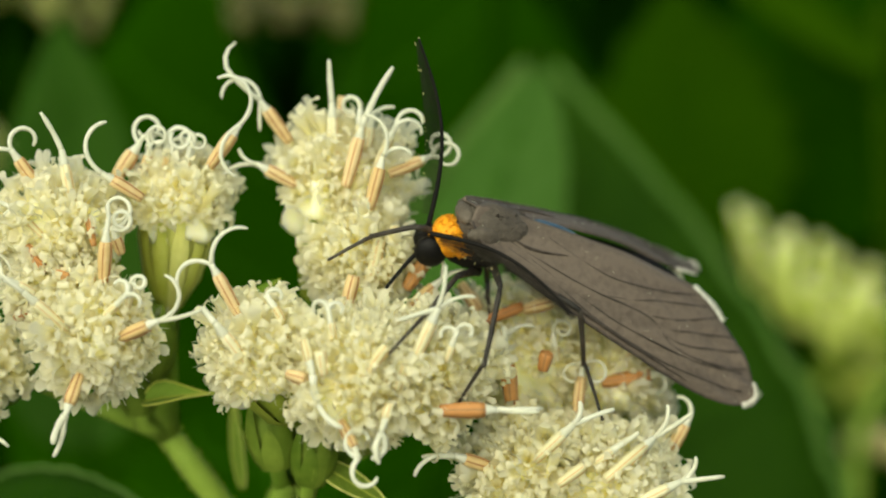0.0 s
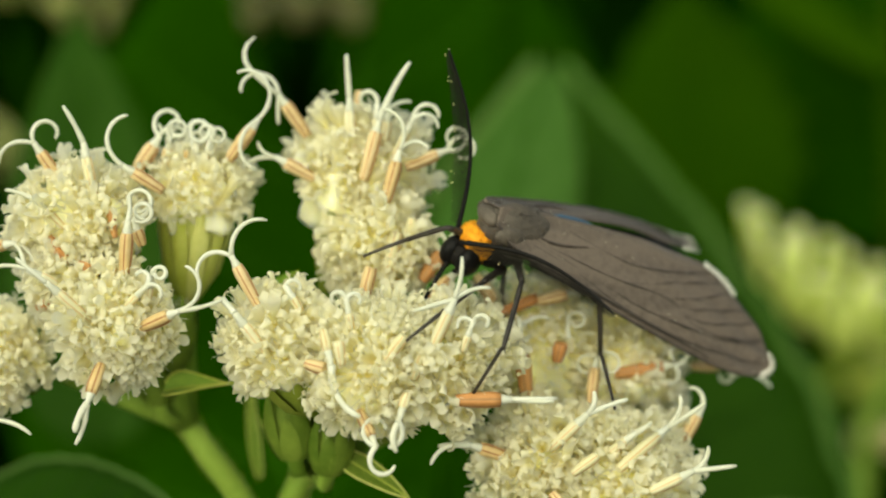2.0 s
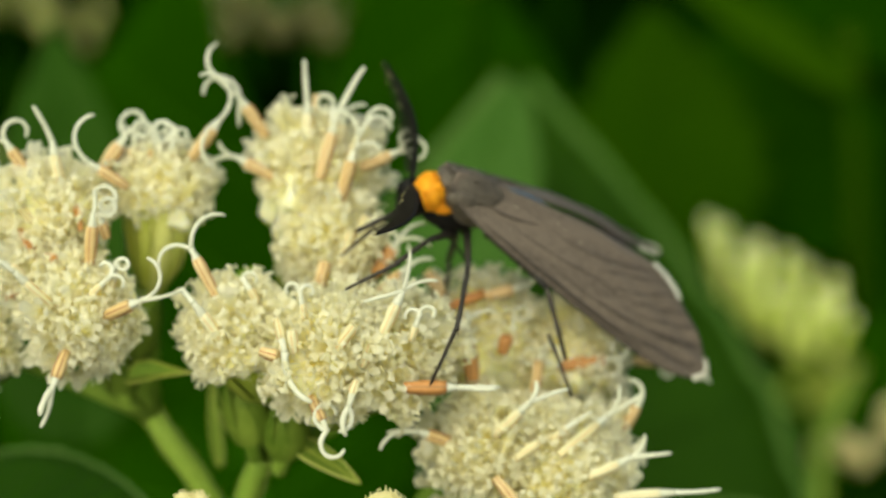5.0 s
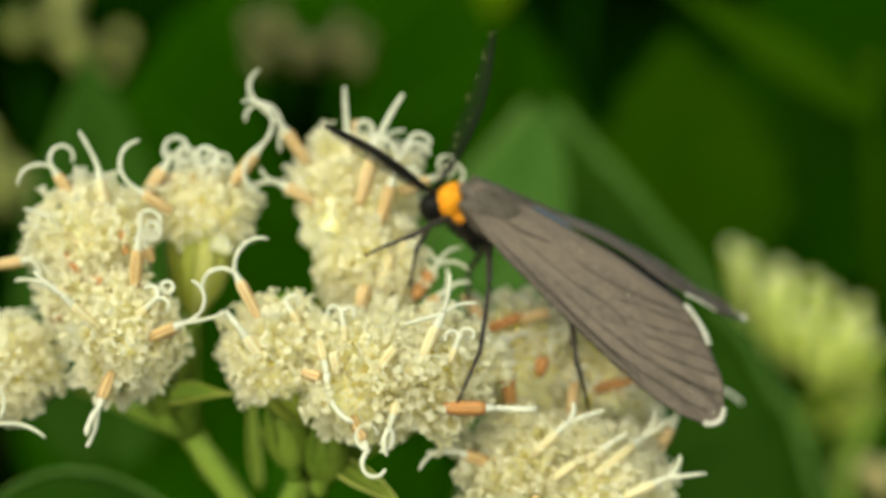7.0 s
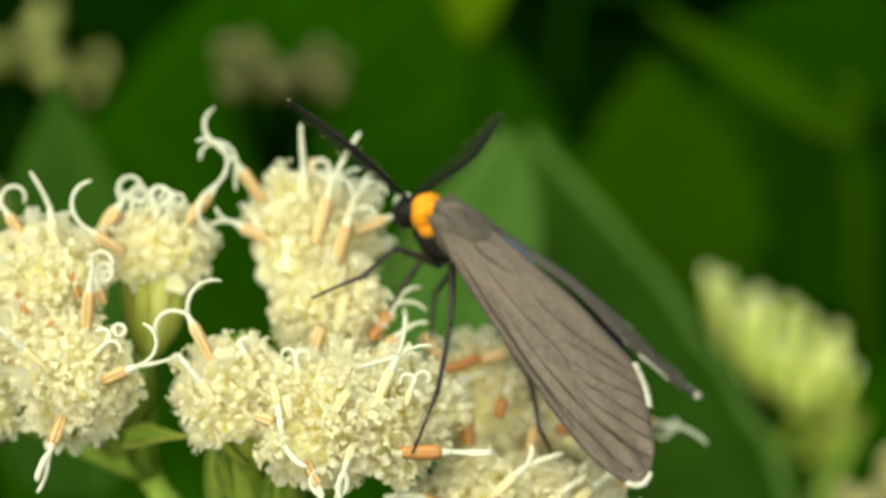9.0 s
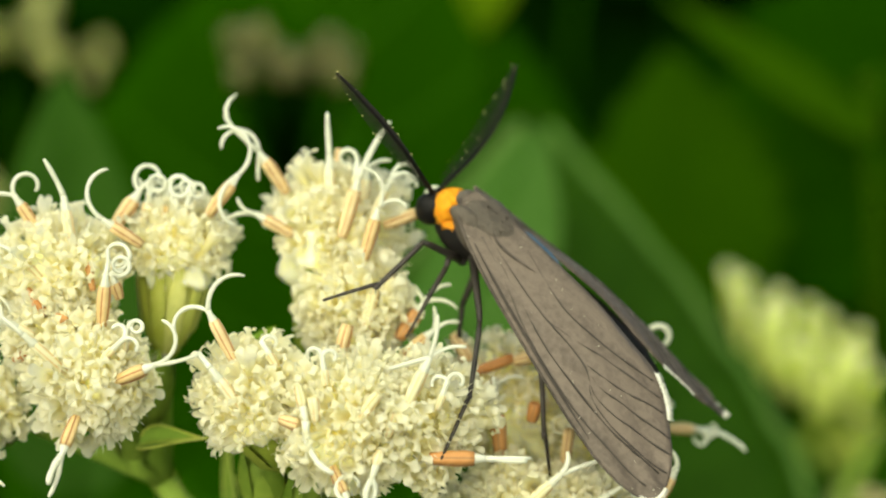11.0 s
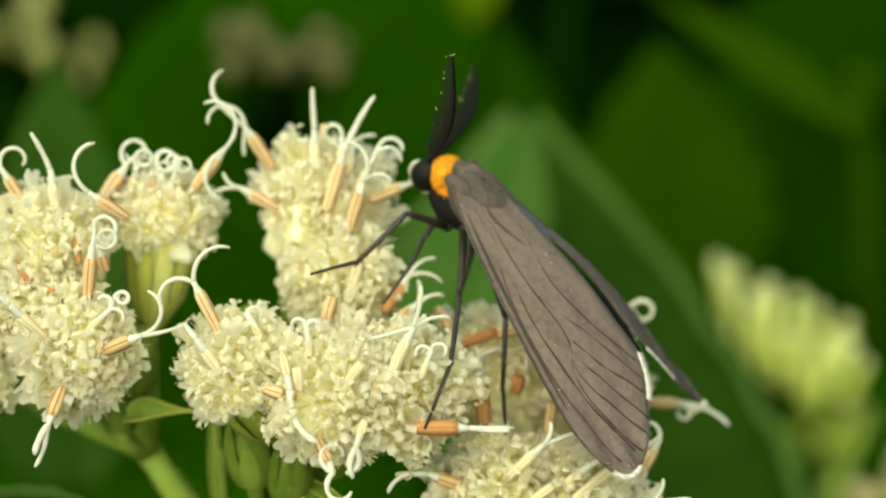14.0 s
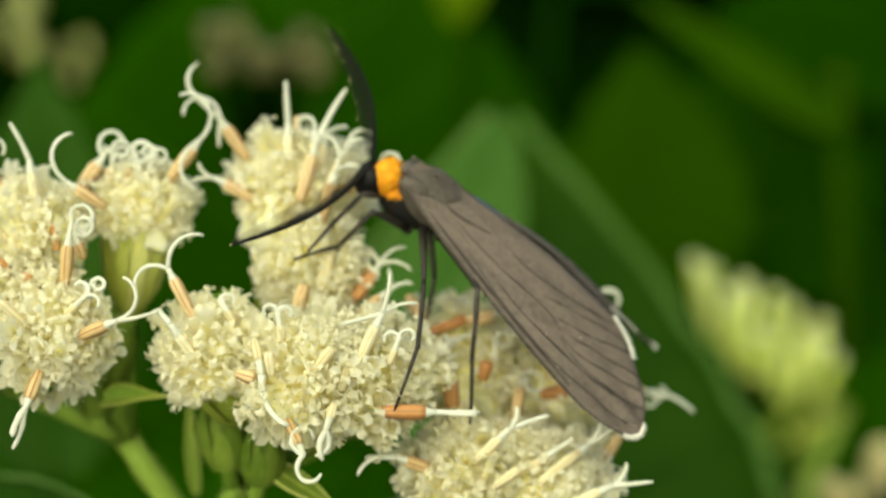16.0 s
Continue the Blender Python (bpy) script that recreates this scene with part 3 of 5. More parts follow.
# ---- flower heads ----
head_a = flower_head((-19.78, 0.50, -3.00), 2.7, (-0.25, 0.8, 0.5), 75, 1, 3.2, FORK_A)
head_b = flower_head((-17.76, -4.70, -0.50), 2.6, (-0.3, 0.1, 0.95), 75, 2, 3.0, FORK_A)
head_c = flower_head((-14.18, 2.12, -5.50), 2.1, (0.12, 0.95, 0.25), 60, 3, 4.6, FORK_A, CUP_PALE, 1.05)
head_d = flower_head((-5.91, 3.20, -7.00), 2.8, (0.24, 0.94, 0.22), 80, 4, 5.0, FORK_B, CUP, 0.60)
head_e = flower_head((-4.72, -1.13, -5.00), 2.25, (-0.05, 0.35, 0.9), 75, 5, 3.2, FORK_B)
head_f = flower_head((-9.84, -5.36, -0.80), 2.4, (-0.4, 0.8, 0.5), 70, 6, 3.2, FORK_B)
head_g = flower_head((-4.85, -6.54, 0.50), 3.1, (-0.05, 0.65, 0.75), 95, 7, 3.4, FORK_B)
head_h = flower_head((-1.59, -6.39, -0.50), 2.9, (0.25, 0.5, 0.8), 85, 8, 3.2, FORK_B)
head_i = flower_head((3.05, -5.98, -7.50), 3.2, (-0.1, 0.5, 0.85), 85, 9, 3.0, FORK_C, bare=True)
head_j = flower_head((8.25, -7.00, -8.50), 2.8, (0.5, 0.5, 0.7), 70, 10, 3.0, FORK_C, bare=True)
head_k = flower_head((3.25, -11.86, -3.00), 2.85, (-0.1, 0.4, 0.9), 95, 11, 3.2, FORK_C)
head_l = flower_head((7.63, -12.70, -3.20), 2.9, (0.45, 0.3, 0.85), 95, 12, 3.2, FORK_C)
head_m = flower_head((-24.35, -6.41, -3.50), 2.2, (-0.4, 0.2, 0.9), 60, 13, 3.0, FORK_A)

head_n = flower_head((-19.96, -2.14, -2.20), 2.2, (-0.4, 0.5, 0.75), 60, 14, 3.0, FORK_A)
head_o = flower_head((25.55, -17.57, 2.00), 2.4, (-0.3, 0.6, 0.7), 60, 15, 3.0, FORK_C)

# spent florets with their curled styles
old_floret(head_a, (-20.42, 2.10, -2.50), (-21.58, 3.92, -2.00), "tan", [(110, -250, 2.7), (165, 115, 2.4)], 0.33)
old_floret(head_a, (-18.75, 1.06, -1.50), (-19.21, 3.64, -1.50), "cream", [(113, 10, 2.1, 0, 0.15)], 0.36)
old_floret(head_a, (-15.49, 1.94, -2.00), (-16.90, 2.89, -1.50), "tan", [(140, -140, 3.3)], 0.33)
old_floret(head_a, (-17.66, -0.34, -0.50), (-17.92, 1.06, -0.50), "rust", [], 0.2)
old_floret(head_a, (-19.98, -1.52, -0.50), (-20.98, -0.30, -0.50), "rust", [], 0.27)
old_floret(head_a, (-17.06, -2.06, 0.50), (-16.87, -0.10, 0.80), "tan", [(80, 20, 1.3)], 0.36)
old_floret(head_a, (-16.33, -0.74, -0.50), (-16.56, 0.04, -0.30), "tan", [(10, 430, 4.6), (-30, 420, 3.2)], 0.3)
old_floret(head_a, (-19.49, -1.62, -0.20), (-18.89, -1.90, -0.20), "rust", [], 0.3)
old_floret(head_a, (-20.25, 0.12, -1.00), (-21.10, 1.01, -0.80), "cream", [(150, 25, 1.6), (205, 60, 1.4)], 0.3)
old_floret(head_a, (-21.60, -3.78, -1.00), (-20.84, -3.38, -0.50), "rust", [], 0.3)
old_floret(head_b, (-16.16, -4.67, 1.50), (-14.73, -4.06, 2.00), "tan", [(8, 15, 2.2), (20, 150, 3.0)], 0.36)
old_floret(head_b, (-18.09, -6.37, 1.50), (-18.53, -7.77, 2.00), "tan", [(232, 40, 1.5, 0, 0.2), (262, -25, 2.1, 0, 0.15)], 0.33)
old_floret(head_b, (-18.62, -4.29, 1.50), (-20.01, -2.89, 2.30), "cream", [(140, 0, 1.9)], 0.33)
old_floret(head_b, (-15.83, -3.26, 1.20), (-15.71, -2.71, 1.40), "cream", [(70, -360, 1.9)], 0.25)
old_floret(head_c, (-17.23, 2.92, -4.50), (-16.28, 4.28, -4.50), "tan", [(130, -400, 4.2), (60, -430, 4.2)], 0.42)
old_floret(head_c, (-14.90, 3.12, -4.50), (-14.69, 4.03, -4.50), "tan", [(95, -420, 4.0), (50, -380, 3.8)], 0.4)
old_floret(head_c, (-12.42, 3.49, -4.00), (-11.19, 5.11, -3.80), "tan", [(45, 170, 3.8), (215, 135, 3.3)], 0.36)
old_floret(head_d, (-8.53, 4.74, -6.00), (-9.62, 6.38, -5.50), "tan", [(140, -20, 3.9, 0, 0.14, -105), (100, 190, 3.2), (262, 15, 1.5)], 0.36)
old_floret(head_d, (-8.17, 2.54, -5.00), (-9.57, 3.35, -4.50), "tan", [(175, 125, 3.5), (165, -70, 1.3)], 0.34)
old_floret(head_d, (-6.24, 3.32, -5.00), (-6.27, 5.95, -5.00), "cream", [(94, -3, 2.2, 0, 0.16)], 0.36)
old_floret(head_d, (-6.02, 4.21, -6.50), (-5.87, 7.10, -6.50), "tan", [], 0.22)
old_floret(head_d, (-5.58, 2.40, -4.00), (-4.89, 4.85, -4.00), "tan", [(68, -16, 3.4, 0, 0.19)], 0.36)
old_floret(head_d, (-4.80, 4.16, -5.00), (-4.84, 5.59, -5.00), "cream", [(85, 330, 2.4)], 0.36)
old_floret(head_d, (-4.44, 1.25, -3.50), (-3.85, 3.33, -3.50), "tan", [(65, 120, 2.8), (50, -120, 1.8)], 0.36)
old_floret(head_d, (-3.43, 3.06, -4.50), (-1.77, 3.72, -4.50), "tan", [(70, -300, 3.2), (-10, 330, 3.2)], 0.34)
old_floret(head_d, (-4.51, 4.39, -5.00), (-4.33, 5.42, -5.00), "cream", [(35, -50, 1.2)], 0.3)
old_floret(head_e, (-5.67, -4.01, -2.00), (-5.14, -1.96, -2.00), "tan", [], 0.36)
old_floret(head_e, (-4.38, -2.34, -3.00), (-3.88, -0.24, -3.00), "cream", [], 0.42)
old_floret(head_e, (-3.40, -1.52, -3.50), (-3.09, 0.45, -3.50), "cream", [], 0.36)
old_floret(head_e, (-2.63, -2.74, -4.00), (-1.65, -1.33, -4.00), "rust", [(60, -70, 1.8), (20, -80, 1.9), (110, 60, 1.4)], 0.4)
old_floret(head_e, (-2.72, -3.96, -3.50), (-1.21, -2.62, -3.50), "tan", [(40, -60, 1.4), (80, 30, 1.2)], 0.36)
old_floret(head_f, (-10.49, -3.73, 1.00), (-11.52, -1.74, 1.20), "tan", [(90, -115, 2.9), (155, 145, 2.6)], 0.32)
old_floret(head_f, (-10.18, -5.91, 1.50), (-11.15, -4.53, 2.00), "cream", [(130, 5, 1.0, 0, 0.2)], 0.38)
old_floret(head_f, (-8.44, -4.02, 1.00), (-8.84, -3.34, 1.00), "cream", [(60, -200, 1.2)], 0.3)
old_floret(head_g, (-8.14, -6.38, 2.60), (-7.21, -6.62, 3.00), "tan", [], 0.33)
old_floret(head_g, (-7.30, -4.73, 2.80), (-7.03, -5.76, 3.20), "cream", [(270, 75, 3.0, 0, 0.2)], 0.3)
old_floret(head_g, (-5.64, -8.62, 2.60), (-5.02, -9.84, 3.00), "tan", [(160, -270, 2.8, 0, 0.13), (228, 215, 2.5, 0, 0.15)], 0.3)
old_floret(head_g, (-4.61, -6.60, 3.00), (-3.39, -5.04, 3.40), "cream", [], 0.36)
old_floret(head_g, (-6.41, -6.45, 3.00), (-6.54, -5.29, 3.20), "cream", [], 0.36)
old_floret(head_g, (-3.30, -7.81, 3.00), (-3.52, -8.50, 3.20), "cream", [(240, 70, 1.5, 0, 0.18), (300, -130, 1.6, 0, 0.18)], 0.3)
old_floret(head_h, (-0.98, -8.23, 2.20), (1.17, -8.25, 2.00), "rust", [(2, -4, 2.2, 0, 0.14), (-6, 10, 2.0, 0, 0.14)], 0.40)
old_floret(head_h, (-2.09, -5.66, 2.50), (-1.30, -3.99, 2.80), "cream", [(70, 25, 2.1, 0, 0.13), (35, -50, 1.9), (195, 0, 2.0, 0, 0.14)], 0.4)
old_floret(head_h, (-3.04, -7.18, 2.60), (-2.59, -5.84, 2.80), "cream", [], 0.36)
old_floret(head_i, (2.63, -8.71, -3.50), (2.41, -6.51, -3.20), "rust", [(95, 0, 1.4, 0, 0.2)], 0.42)
old_floret(head_i, (0.28, -6.18, -4.00), (2.22, -5.12, -4.00), "rust", [(30, -60, 1.2)], 0.36)
old_floret(head_i, (4.17, -6.86, -3.50), (4.39, -5.94, -3.20), "rust", [], 0.36)
old_floret(head_i, (5.87, -9.37, -4.00), (6.15, -7.31, -4.50), "tan", [(150, 330, 2.6, 0, 0.09), (45, -370, 3.4, 0, 0.09)], 0.3)
old_floret(head_i, (4.93, -6.50, -4.50), (4.86, -5.78, -4.50), "cream", [(95, -380, 2.6, 0, 0.09)], 0.25)
old_floret(head_i, (1.26, -4.49, -5.00), (3.27, -3.71, -5.00), "rust", [], 0.3)
old_floret(head_i, (3.27, -3.88, -5.00), (4.79, -3.49, -5.00), "tan", [(10, 300, 2.6)], 0.36)
old_floret(head_i, (0.14, -2.51, -6.00), (1.08, -3.91, -6.00), "tan", [], 0.36)
old_floret(head_j, (7.32, -7.74, -6.00), (9.78, -7.36, -6.00), "rust", [(0, 330, 2.8), (-40, -330, 2.6)], 0.38)
old_floret(head_j, (9.52, -4.03, -9.00), (10.18, -3.12, -9.00), "tan", [(65, -350, 3.3, 0, 0.16)], 0.33)
old_floret(head_j, (11.57, -7.63, -9.60), (13.20, -7.75, -10.40), "tan", [(-8, -45, 2.8, 0, 0.15), (-70, 260, 1.8), (-30, -280, 1.8)], 0.33)
old_floret(head_k, (1.58, -11.41, -1.20), (0.20, -10.88, -0.60), "tan", [(178, 10, 1.6, 0, 0.18), (170, 90, 2.4, 0, 0.14)], 0.34)
old_floret(head_k, (3.60, -10.95, -0.20), (4.98, -9.62, 0.20), "cream", [(22, -10, 2.1, 0, 0.15), (52, 60, 1.2, 0, 0.15)], 0.36)
old_floret(head_k, (6.60, -11.15, -0.80), (7.40, -10.60, -0.80), "cream", [(32, 10, 0.9, 0, 0.15)], 0.3)
old_floret(head_k, (4.70, -12.10, 0.20), (5.95, -11.20, 0.20), "cream", [], 0.33)
old_floret(head_l, (6.94, -11.91, 0.20), (9.05, -10.45, -1.40), "cream", [(32, 6, 2.3, 0, 0.15), (45, 62, 1.9, 0, 0.14)], 0.38)
old_floret(head_l, (8.52, -13.04, 0.00), (10.05, -12.34, -0.10), "cream", [(8, -4, 2.1, 0, 0.15), (30, 75, 1.5, 0, 0.14)], 0.36)
old_floret(head_l, (9.89, -14.15, -0.70), (12.25, -13.93, -0.40), "cream", [(2, 4, 2.4, 0, 0.14)], 0.36)
old_floret(head_l, (3.69, -13.03, 0.10), (4.94, -14.54, 0.60), "tan", [(-55, 10, 1.4)], 0.33)
old_floret(head_l, (6.28, -14.47, 0.30), (6.94, -15.68, 0.80), "tan", [], 0.33)
old_floret(head_l, (10.13, -12.07, -4.70), (11.40, -9.76, -4.40), "tan", [(80, 120, 1.4)], 0.33)
old_floret(head_m, (-26.62, -8.66, 1.00), (-24.75, -9.00, 1.50), "tan", [(5, -50, 2.9, 0, 0.13), (40, 120, 2.4)], 0.33)
old_floret(head_m, (-24.94, -0.91, -2.00), (-23.33, -0.66, -1.50), "tan", [(-20, -90, 1.8), (-50, -60, 1.7)], 0.33)
coiled_floret(head_o, (24.60, -15.20, 4.00), (23.62, -14.74, 4.00))
old_floret(head_n, (-20.51, -2.59, -0.00), (-21.22, -2.15, 0.50), "cream", [(160, 40, 1.6)], 0.33)
old_floret(head_n, (-18.05, -2.62, -0.00), (-17.59, -1.52, 0.20), "cream", [], 0.33)
old_floret(head_c, (-15.74, 3.08, -4.60), (-15.52, 4.10, -4.40), "tan", [(115, -450, 3.4, 0, 0.11), (35, -420, 3.2, 0, 0.11)], 0.28)
old_floret(head_c, (-13.83, 2.94, -4.40), (-13.57, 3.79, -4.20), "cream", [(100, -400, 2.6, 0, 0.11), (40, 380, 2.4, 0, 0.11)], 0.26)
old_floret(head_d, (-4.17, 3.29, -4.60), (-3.35, 4.85, -4.40), "cream", [(80, -190, 2.2, 0, 0.13), (40, -150, 1.8, 0, 0.12)], 0.28)
old_floret(head_b, (-16.85, -3.63, 1.60), (-16.27, -3.09, 1.80), "cream", [(60, 200, 1.3, 0, 0.13), (20, -160, 1.2, 0, 0.12)], 0.25)
old_floret(head_g, (-5.95, -4.77, 2.40), (-6.07, -4.02, 2.40), "cream", [(110, 220, 1.3, 0, 0.13), (60, -220, 1.2, 0, 0.12)], 0.25)
old_floret(head_h, (-0.63, -5.89, 2.40), (-0.36, -5.13, 2.60), "cream", [(70, -230, 1.4, 0, 0.12), (130, 180, 1.2, 0, 0.12)], 0.25)


# ---- buds below ----
cream_bud((-11.44, -14.85, 4.00), 1.15, (0.0, 0.95, 0.3), 21, 2, (-8, -40, -6))
cream_bud((-5.75, -15.35, 4.00), 1.02, (0.0, 0.95, 0.3), 22, 2, (-5, -40, -6), True)
cream_bud((-1.90, -15.30, 5.00), 1.75, (0.22, 0.9, 0.4), 23, 1, (-3, -40, -6))

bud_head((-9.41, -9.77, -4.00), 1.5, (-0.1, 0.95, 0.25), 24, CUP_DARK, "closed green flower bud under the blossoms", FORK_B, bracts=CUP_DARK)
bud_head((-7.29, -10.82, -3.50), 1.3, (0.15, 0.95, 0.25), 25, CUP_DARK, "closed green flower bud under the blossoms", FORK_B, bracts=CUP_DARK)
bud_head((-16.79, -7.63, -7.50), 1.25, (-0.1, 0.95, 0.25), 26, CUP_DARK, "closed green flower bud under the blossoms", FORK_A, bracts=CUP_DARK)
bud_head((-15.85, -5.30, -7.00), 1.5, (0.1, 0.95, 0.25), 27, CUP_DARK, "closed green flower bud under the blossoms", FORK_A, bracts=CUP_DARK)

# ---- small leaves on the flower stems ----
leaf((-15.99, -8.38, -5.00), (-12.31, -7.59, -4.00), 1.6, (0.1, 0.8, 0.6), STEM, "small pale green bract on the stem", "bract_leaf", shape=1.9, fold=0.5, petiole=False, rib_material=CUP, rim=0.06, rim_material=CUP_PALE)
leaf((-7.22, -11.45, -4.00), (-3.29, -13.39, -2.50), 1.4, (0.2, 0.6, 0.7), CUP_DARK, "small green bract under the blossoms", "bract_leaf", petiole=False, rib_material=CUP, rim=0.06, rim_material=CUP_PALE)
leaf((-8.42, -10.99, -5.00), (-10.83, -9.76, -4.00), 1.6, (-0.2, 0.6, 0.7), STEM, "small green bract under the blossoms", "bract_leaf", petiole=False, rib_material=CUP, rim=0.06, rim_material=CUP_PALE)
leaf((-10.71, -3.55, -6.00), (-9.11, -2.14, -5.00), 0.9, (-0.2, 0.5, 0.8), STEM, "small pale green bract behind the blossoms", "bract_leaf", petiole=False, rib_material=CUP)

leaf((-11.90, -14.20, -14.00), (-12.70, -8.60, -14.00), 0.8, (-0.5, 0.1, 0.8), STEM, "narrow pale-edged leaf rising beside the stem", "bract_leaf", petiole=False, rib_material=CUP, rim=0.06, rim_material=CUP_PALE)
leaf((26.70, -24.00, -30.00), (12.60, -19.00, -30.00), 9, (0.0, 0.7, 0.6), LEAF_PALE, "dark green leaf with a paler rim under the blossoms", rim=0.14)

# ---- leaves behind ----
leaf((4.84, -46.13, -60.00), (7.70, 15.20, -80.00), 50, (-0.15, 0.15, 0.95), LEAF_BROAD, "broad dark green leaf behind the moth, pale along its edge", fold=-0.22, droop=0.02, rim=0.6, shape=1.12, rib_material=LEAF_BROAD)
leaf((-1.82, -14.10, -52.00), (6.90, 12.48, -64.00), 11.5, (-0.3, 0.3, 0.9), LEAF_PALE, "pointed pale green leaf behind the moth", fold=-0.15, droop=0.02, shape=0.8, teeth=5, rim=0.12)
leaf((-14.26, -47.26, -112.00), (-9.13, 48.13, -128.00), 70, (0.1, 0.1, 0.95), LEAF, "large green leaf behind the flowers, shade in its colour", droop=0.04)
leaf((-31.22, -19.31, -75.00), (-30.58, 16.60, -66.00), 15, (0.3, 0.1, 0.95), LEAF_SAGE, "narrow pointed green leaf behind the flowers")
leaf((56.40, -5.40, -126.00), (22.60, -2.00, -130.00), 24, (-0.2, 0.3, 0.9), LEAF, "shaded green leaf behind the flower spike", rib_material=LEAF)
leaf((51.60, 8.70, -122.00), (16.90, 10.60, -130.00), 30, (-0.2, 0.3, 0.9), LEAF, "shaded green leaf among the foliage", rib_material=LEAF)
leaf((25.00, -5.20, -108.00), (22.70, 24.80, -115.00), 19, (-0.2, 0.3, 0.9), LEAF_MID, "yellowish green toothed leaf among the foliage", rib_material=LEAF_MID, teeth=6, bite=0.3)
leaf((42.80, 13.60, -104.00), (21.80, 29.40, -108.00), 4.2, (-0.2, 0.4, 0.9), LEAF_MID, "narrow lit leaf crossing the foliage", rib_material=LEAF_MID)
leaf((55.40, 21.20, -118.00), (31.90, 29.90, -122.00), 16, (-0.2, 0.4, 0.9), LEAF_HALF_SHADE, "green leaf high among the foliage", rib_material=LEAF_HALF_SHADE)
leaf((4.60, 34.70, -108.00), (3.50, 24.30, -110.00), 7, (0.0, 0.5, 0.85), LEAF_LIT, "yellow-green leaf tip, the light on it put into its colour", rib_material=LEAF_LIT)
stalk("plant_stem", [(43.80, 20.80, -112.00), (44.60, 2.50, -112.00), (45.00, -7.40, -112.00), (45.00, -60.00, -120.00), (45.0, -430.0, -250.0)], [0.9, 1.1, 1.2, 1.3, 1.6], LEAF_MID, "olive green stem among the foliage")
leaf((-33.11, -19.83, -22.00), (-16.76, -15.13, -14.00), 13, (0.0, 0.8, 0.5), LEAF_BROAD, "dark green leaf with a paler rim below the flowers", rim=0.14)
leaf((56.76, -35.09, -90.00), (36.60, -10.57, -110.00), 50, (-0.2, 0.3, 0.9), LEAF, "green leaf with shade in its colour")
leaf((-7.83, -40.65, -48.00), (-16.49, -10.80, -62.00), 46, (0.0, 0.2, 0.95), LEAF, "green leaf under the flowers with shade in its colour")
rnd = random.Random(77)
for i in range(110):
    x, y, d = rnd.uniform(-300, 1900), rnd.uniform(-250, 1300), rnd.uniform(170, 420)
    k = (105 + d) / 105 * 0.02847
    b = Vector(((x - 784) * k, (441 - y) * k, -d))
    a = rnd.uniform(0, 6.28)
    ln = rnd.uniform(50, 95)
    leaf(b, b + Vector((math.cos(a) * ln, math.sin(a) * ln * 0.6 - 10, rnd.uniform(-20, 20))), rnd.uniform(28, 55), (rnd.uniform(-0.5, 0.5), rnd.uniform(0.2, 1.0), rnd.uniform(0.3, 1)), rnd.choice((LEAF_SHADE, LEAF_DEEP_SHADE, LEAF_DEEP_SHADE, LEAF_DEEP_SHADE)), "green leaf deep in the foliage, shade in its colour", rib_material=LEAF_DEEP_SHADE)

# pale flower spike in the distance
stalk("flower_stem", [(40.5, -13.0, -90.0), (37.0, -20.0, -90.0), (36.0, -60.0, -95.0), (36.0, -420.0, -230.0)], [0.7, 0.8, 1.0, 1.4], STEM, "pale green stem of a distant flower spike")
for row, (lift, depth, size, many, start) in enumerate(((0.0, -91.0, 0.95, 6, 0.0), (-2.2, -88.5, 0.95, 6, 0.04), (-4.0, -86.5, 0.9, 6, 0.08), (-5.4, -87.0, 0.85, 5, 0.20))):
    for i in range(many):
        s = start + (1 - start) * (i + rnd.uniform(-0.22, 0.22)) / (many - 0.4)
        c = Vector((26.1, -0.3, depth)).lerp(Vector((39.2, -7.6, depth)), s) + Vector((rnd.uniform(-0.3, 0.3), lift * (0.35 + 0.65 * math.sin(math.pi * (0.12 + 0.80 * s))) + rnd.uniform(-0.4, 0.4), 0))
        bud_head(tuple(c), size * rnd.uniform(0.80, 1.0), (-0.15 + 0.55 * s + rnd.uniform(-0.15, 0.15), 1, rnd.uniform(0.1, 0.5)), 100 + 10 * row + i, BUD_GREEN, "lime-green unopened bud of a distant flower spike", foot=tuple(c + Vector((2.0, -3.5, -3))), long=2.3, tip=BUD_TIP, stem=BUD_GREEN)
for at in ((36.6, -15.6, -89.0), (34.5, -14.4, -90.0), (38.4, -15.0, -90.0)):
    bud_head(at, 1.1, (0.7, 0.6, 0.3), int(at[0] * 10), CUP, "green bud below a distant flower spike", foot=(37.0, -19.0, -91.0), long=2.0)

# far blurred blooms
def far_bloom(at, spread, count, seed, material, label, size=1.0):
    r = random.Random(seed)
    for i in range(count):
        q = Vector(at) + Vector((r.uniform(-1, 1) * spread[0], r.uniform(-1, 1) * spread[1], r.uniform(-6, 6)))
        bud_head(tuple(q), size * r.uniform(1.5, 2.6), (r.uniform(-0.5, 0.5), 1, r.uniform(0, 0.6)), seed + i, material, label, foot=tuple(Vector(at) + Vector((0, -spread[1] - 12, -4))), stem=LEAF_DEEP_SHADE)


far_bloom((-15.57, 21.05, -104.00), (6.2, 2.6), 22, 300, BUD_BROWN, "faded brownish seed bud far among the leaves", 0.5)
far_bloom((-48.86, 28.28, -150.00), (9, 7), 8, 320, BUD_DIM, "yellow-green bud far among the leaves", 0.7)
far_bloom((-47.56, 9.74, -110.00), (2, 4), 4, 340, BUD_DIM, "yellow-green bud far among the leaves")
far_bloom((39.6, -21.5, -95.00), (1.5, 1.2), 4, 360, BUD, "cream bud far among the leaves", 0.6)
